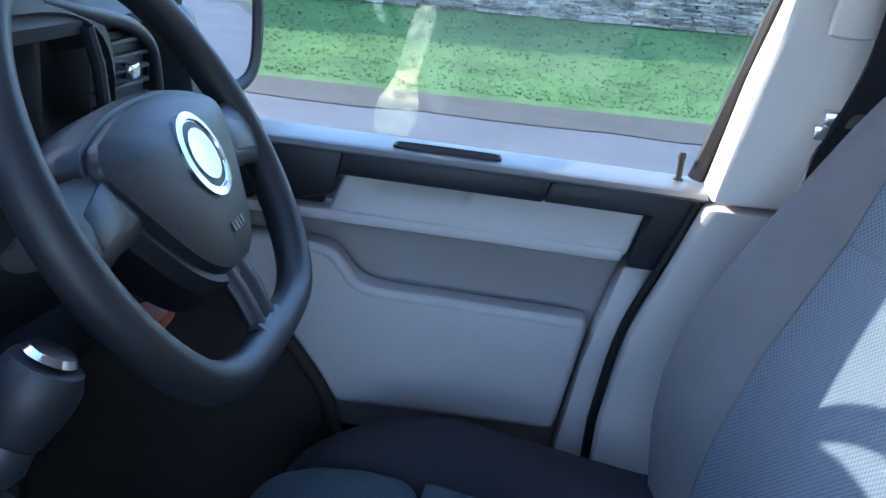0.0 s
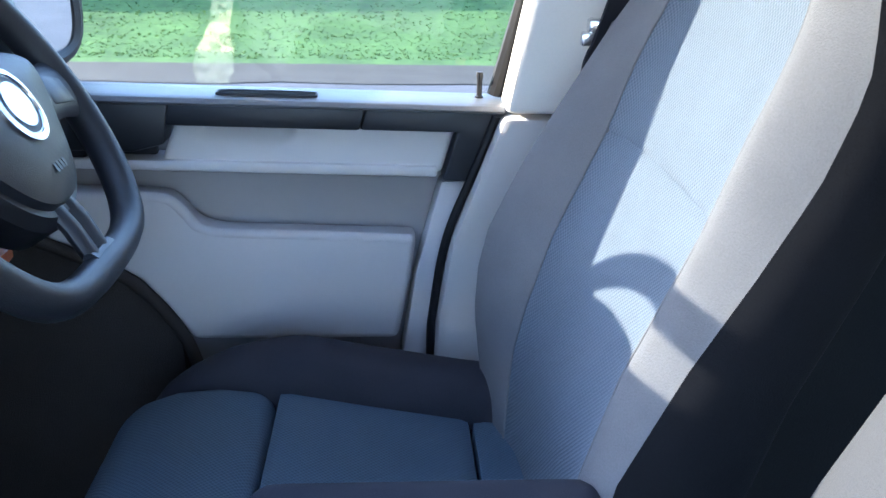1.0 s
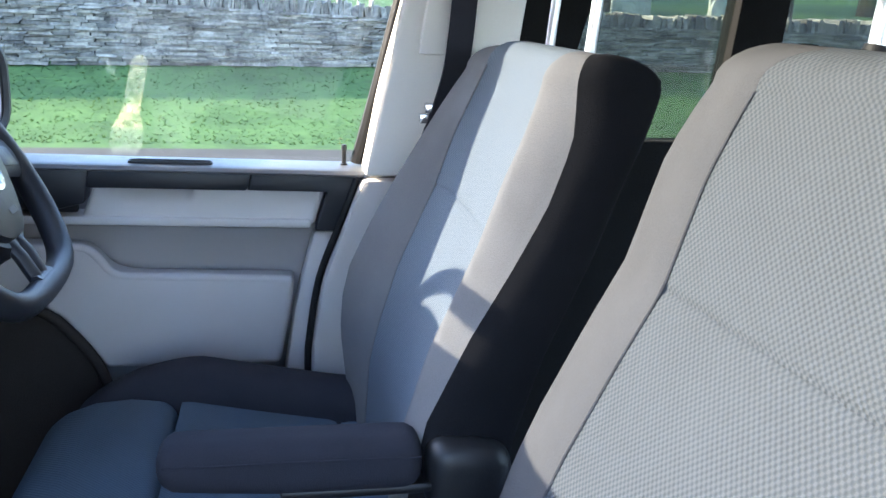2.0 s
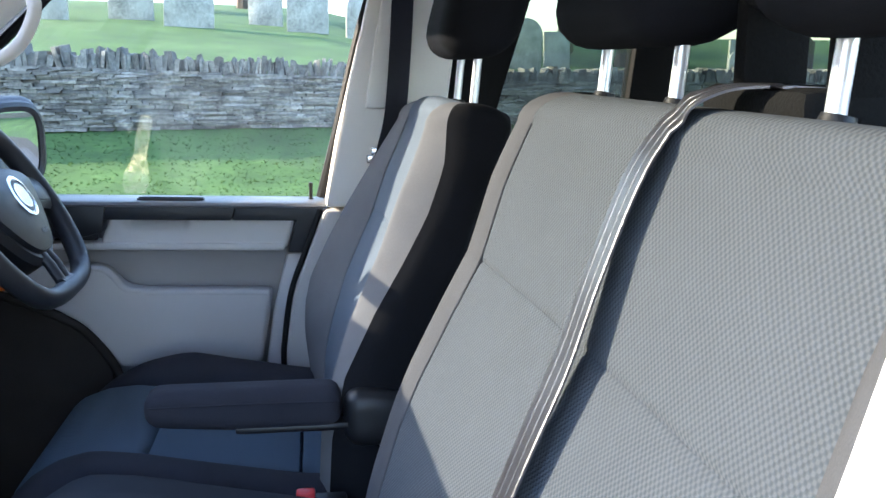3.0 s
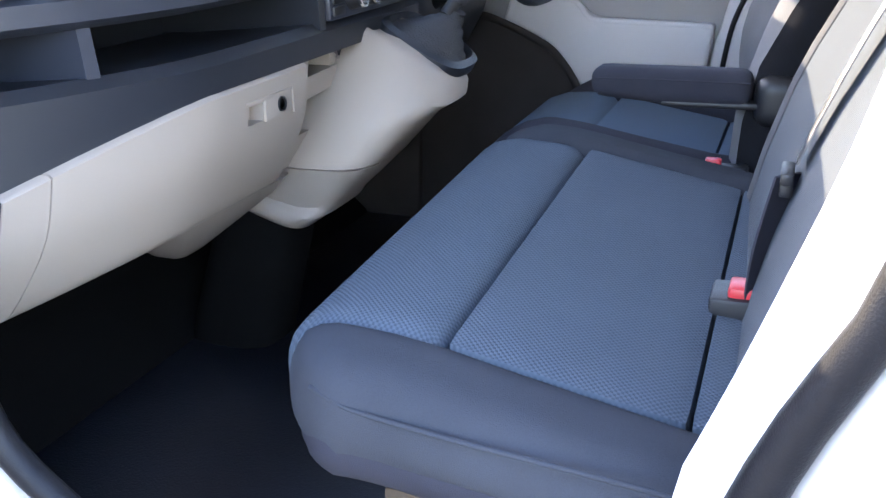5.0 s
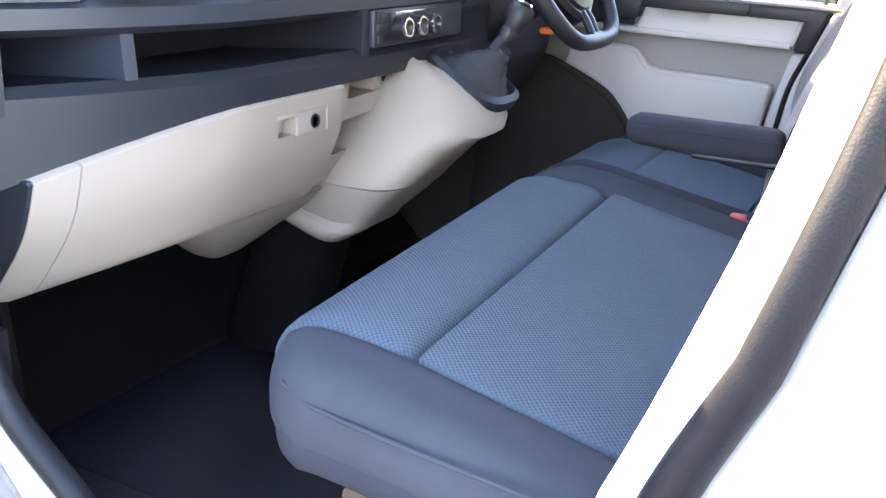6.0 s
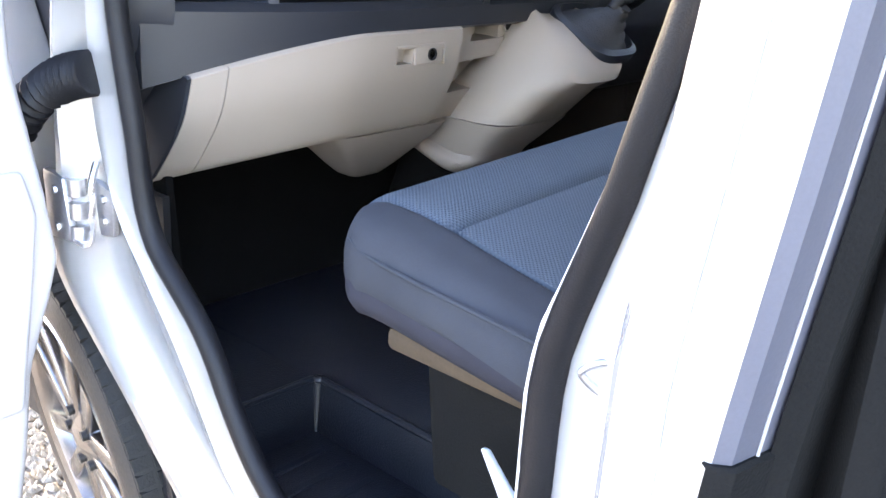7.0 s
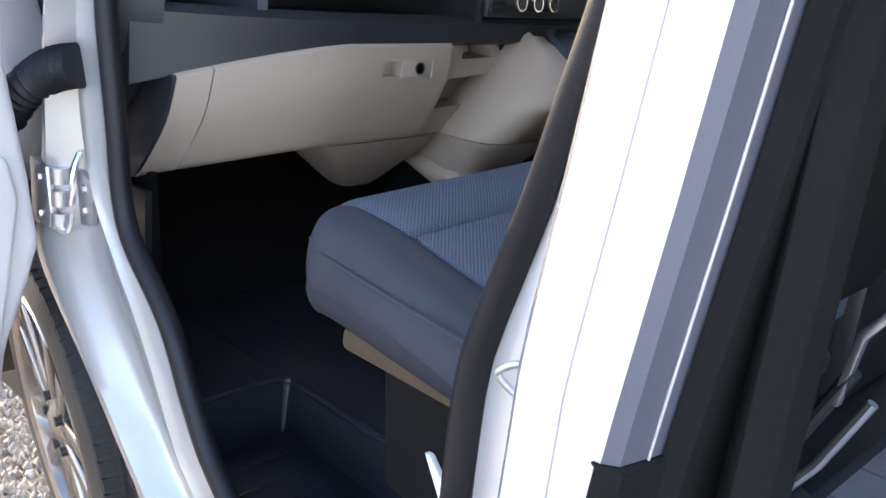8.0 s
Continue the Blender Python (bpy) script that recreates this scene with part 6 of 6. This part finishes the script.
rim_rings = []
for k in range(80):
    a = 2 * math.pi * k / 80
    round_r, flat_r = 0.189 - 0.006 * math.cos(a), 0.166 / max(0.05, -math.cos(a))
    mid_r = (round_r ** -14 + flat_r ** -14) ** (-1 / 14)
    rim_rings.append([on_wheel(mid_r + 0.0165 * math.cos(w), a, 0.0175 * math.sin(w)) for w in [2 * math.pi * j / 14 for j in range(14)]])
part("rim", loft(rim_rings, loop=True), LEATHER, sw)


def hub_outline(s, h):
    pts = [(-0.115, 0.034), (-0.06, 0.048), (0.0, 0.052), (0.06, 0.048), (0.115, 0.034), (0.127, 0.016), (0.105, -0.022), (0.065, -0.074), (0.032, -0.096), (0.0, -0.1), (-0.032, -0.096), (-0.065, -0.074), (-0.105, -0.022), (-0.127, 0.016)]
    path = smooth_path([(x, y, 0) for x, y in pts + pts[:1]], 4)[:-1]
    return [WC + SIDE * p.x * s + UP * p.y * s + AX * h for p in path]


part("airbag_cover", loft([hub_outline(1.0, -0.02), hub_outline(1.02, -0.004), hub_outline(0.96, 0.014), hub_outline(0.7, 0.026), hub_outline(0.3, 0.030), hub_outline(0.02, 0.031)]), DASH, sw, "dark grey airbag cover")
part("hub_back", loft([hub_outline(1.14, -0.035), hub_outline(1.14, -0.005), hub_outline(1.05, 0.006)]), BLACK, sw)
badge = part("badge", lathe([(0.0, 0.036), (0.004, 0.036), (0.005, 0.030), (0.003, 0.029)], WC + AX * 0.0275 + UP * -0.007, AX, 32), CHROME, sw, "round bright emblem")
part("badge_field", lathe([(0.0, 0.029), (0.0035, 0.028), (0.0035, 0.0)], WC + AX * 0.0275 + UP * -0.007, AX, 28), DASH, badge)
part("badge_centre", lathe([(0.0, 0.0225), (0.0045, 0.022), (0.005, 0.0)], WC + AX * 0.0275 + UP * -0.007, AX, 28), CHROME, badge, "bright emblem disc")
mm = Matrix((SIDE, UP, AX)).transposed().to_4x4()
for k, y in enumerate((-0.010, -0.003, 0.004, 0.011)):
    bar = rbox((-0.0022, -0.004, 0), (0.0022, 0.004, 0.001), 0.0)
    part("print_mark", moved(bar, Matrix.Translation(WC + AX * 0.0265 - UP * 0.068 + SIDE * y) @ mm), SILL, sw)
for a in (1.63, -1.63):
    path = [on_wheel(r, a, h) for r, h in ((0.07, 0.0), (0.105, 0.002), (0.14, 0.002), (0.182, 0.0))]
    part("spoke", tube(path, lambda u: 0.036 - 0.008 * math.sin(u * 3), 12, 0.32, AX), DASH, sw)
    out = SIDE if a > 0 else -SIDE
    plate = rbox((0.118, -0.022, 0.0), (0.166, 0.014, 0.0115), 0.003)
    for v in plate.verts:
        v.co.y *= 1.0 - (v.co.x - 0.118) * 5.0
        v.co.y -= (v.co.x - 0.118) * 0.25
    part("spoke_insert", moved(plate, Matrix.Translation(WC) @ Matrix((out, UP, AX)).transposed().to_4x4()), SILL, sw, "satin grey spoke insert")
for a in (math.pi - 0.15, math.pi + 0.15):
    path = [on_wheel(r, a + (0.10 if a < math.pi else -0.10) * (r - 0.09) / 0.09, h) for r, h in ((0.085, 0.0), (0.12, 0.004), (0.15, 0.002), (0.166, 0.0))]
    part("lower_spoke", tube(path, 0.0105, 10, 0.8, AX), SILL, sw, "satin grey lower spoke leg")
part("lower_spoke_foot", tube([on_wheel(0.158, math.pi + d, 0.004) for d in (-0.16, -0.08, 0, 0.08, 0.16)], 0.012, 10, 0.7, AX), SILL, sw)
col = thing("steering_column", "black plastic steering column shroud with stalks", "steering column", WC)
part("shroud", tube([WC - AX * 0.02, WC - AX * 0.09, WC - AX * 0.2, WC - AX * 0.34], lambda u: 0.055 + 0.02 * u, 18), BLACK, col)
for s in (-1, 1):
    part("stalk", tube(smooth_path([WC - AX * 0.06 + SIDE * s * 0.05, WC - AX * 0.055 + SIDE * s * 0.11, WC - AX * 0.045 + SIDE * s * 0.165 - UP * 0.01], 4), lambda u: 0.007 + 0.006 * u, 8, 0.7), BLACK, col)
tag = thing("orange_tab", "small orange plastic tab under the column", "tab", (-0.55, 0.36, 1.22))
part("tab", soft_box((-0.548, 0.40, 1.229), (0.03, 0.05, 0.014), 0.005, (4, 4, 4)), ORANGE, tag)
tag.location += Vector((0.025, 0.0, 0.009))

# ================= dry stone wall of the churchyard (many pieces) =================
wall = thing("stone_wall", "grey dry-stone churchyard wall with upright coping", "wall", (0, 11.6, GZ), kind="structure")
part("core", prism([(-45, 0.0), (45, 0.0), (45, wall_top(45) - 0.25), (2, wall_top(2) - 0.25), (-4, wall_top(-4) - 0.25), (-45, wall_top(-45) - 0.25)], "y", 11.52, 11.95), BLACK, wall, "dark packed core between the stones")
rnd = random.Random(77)


def stone_verts(seed):
    r = random.Random(seed)
    out = []
    for x in (-0.5, 0.5):
        for y in (-0.5, 0.5):
            for z in (-0.5, 0.5):
                out.append((x + r.uniform(-0.09, 0.09) * (1 if abs(x) else 0), y + r.uniform(-0.12, 0.05), z + r.uniform(-0.14, 0.14)))
    return out


BOX = [(0, 1, 3, 2), (4, 6, 7, 5), (0, 4, 5, 1), (2, 3, 7, 6), (0, 2, 6, 4), (1, 5, 7, 3)]
kinds = []
for k in range(8):
    me = bpy.data.meshes.new("stone")
    me.from_pydata(stone_verts(k), [], BOX)
    me.materials.append(STONE)
    kinds.append(me)
rest_v, rest_f = [], []


def lay(x, y, z, sx, sy, sz, turn):
    rise = (wall_top(x) - wall_base(x)) / 0.98
    z, sz = wall_base(x) + (z - GZ) * rise, sz * rise
    if -2.4 < x < 0.0 and len(wall.children) < 300:
        ob = new("stone", rnd.choice(kinds))
        ob.location, ob.scale, ob.rotation_euler = (x, y, z), (sx, sy, sz), (0, turn, rnd.uniform(-0.06, 0.06))
        ob.parent = wall
        ob.matrix_parent_inverse = Matrix.Translation(-wall.location)
    else:
        i = len(rest_v)
        c, s = math.cos(turn), math.sin(turn)
        for px, py, pz in stone_verts(rnd.randrange(1 << 20)):
            px, py, pz = px * sx, py * sy, pz * sz
            rest_v.append((x + c * px + s * pz, y + py, z - s * px + c * pz))
        rest_f.extend([tuple(i + q for q in f) for f in BOX])


z = GZ
while z < 0.86:
    h = rnd.uniform(0.026, 0.052)
    x = -11.0 + rnd.uniform(0, 0.2)
    while x < 9.5:
        w = rnd.uniform(0.10, 0.34)
        lay(x + w / 2, 11.52 + rnd.uniform(-0.025, 0.03), z + h / 2, w * 0.97, 0.16, h * 0.92, rnd.uniform(-0.03, 0.03))
        x += w
    z += h
x = -11.0
while x < 9.5:
    w = rnd.uniform(0.03, 0.085)
    h = rnd.uniform(0.15, 0.27)
    lay(x + w / 2, 11.70 + rnd.uniform(-0.03, 0.03), 0.87 + h / 2, w * 0.95, 0.40, h, rnd.uniform(-0.22, 0.22))
    x += w
me = bpy.data.meshes.new("stones")
me.from_pydata(rest_v, [], rest_f)
me.materials.append(STONE)
ob = tagged(new("stones", me), kind="stuff")
ob.parent = wall
ob.matrix_parent_inverse = Matrix.Translation(-wall.location)
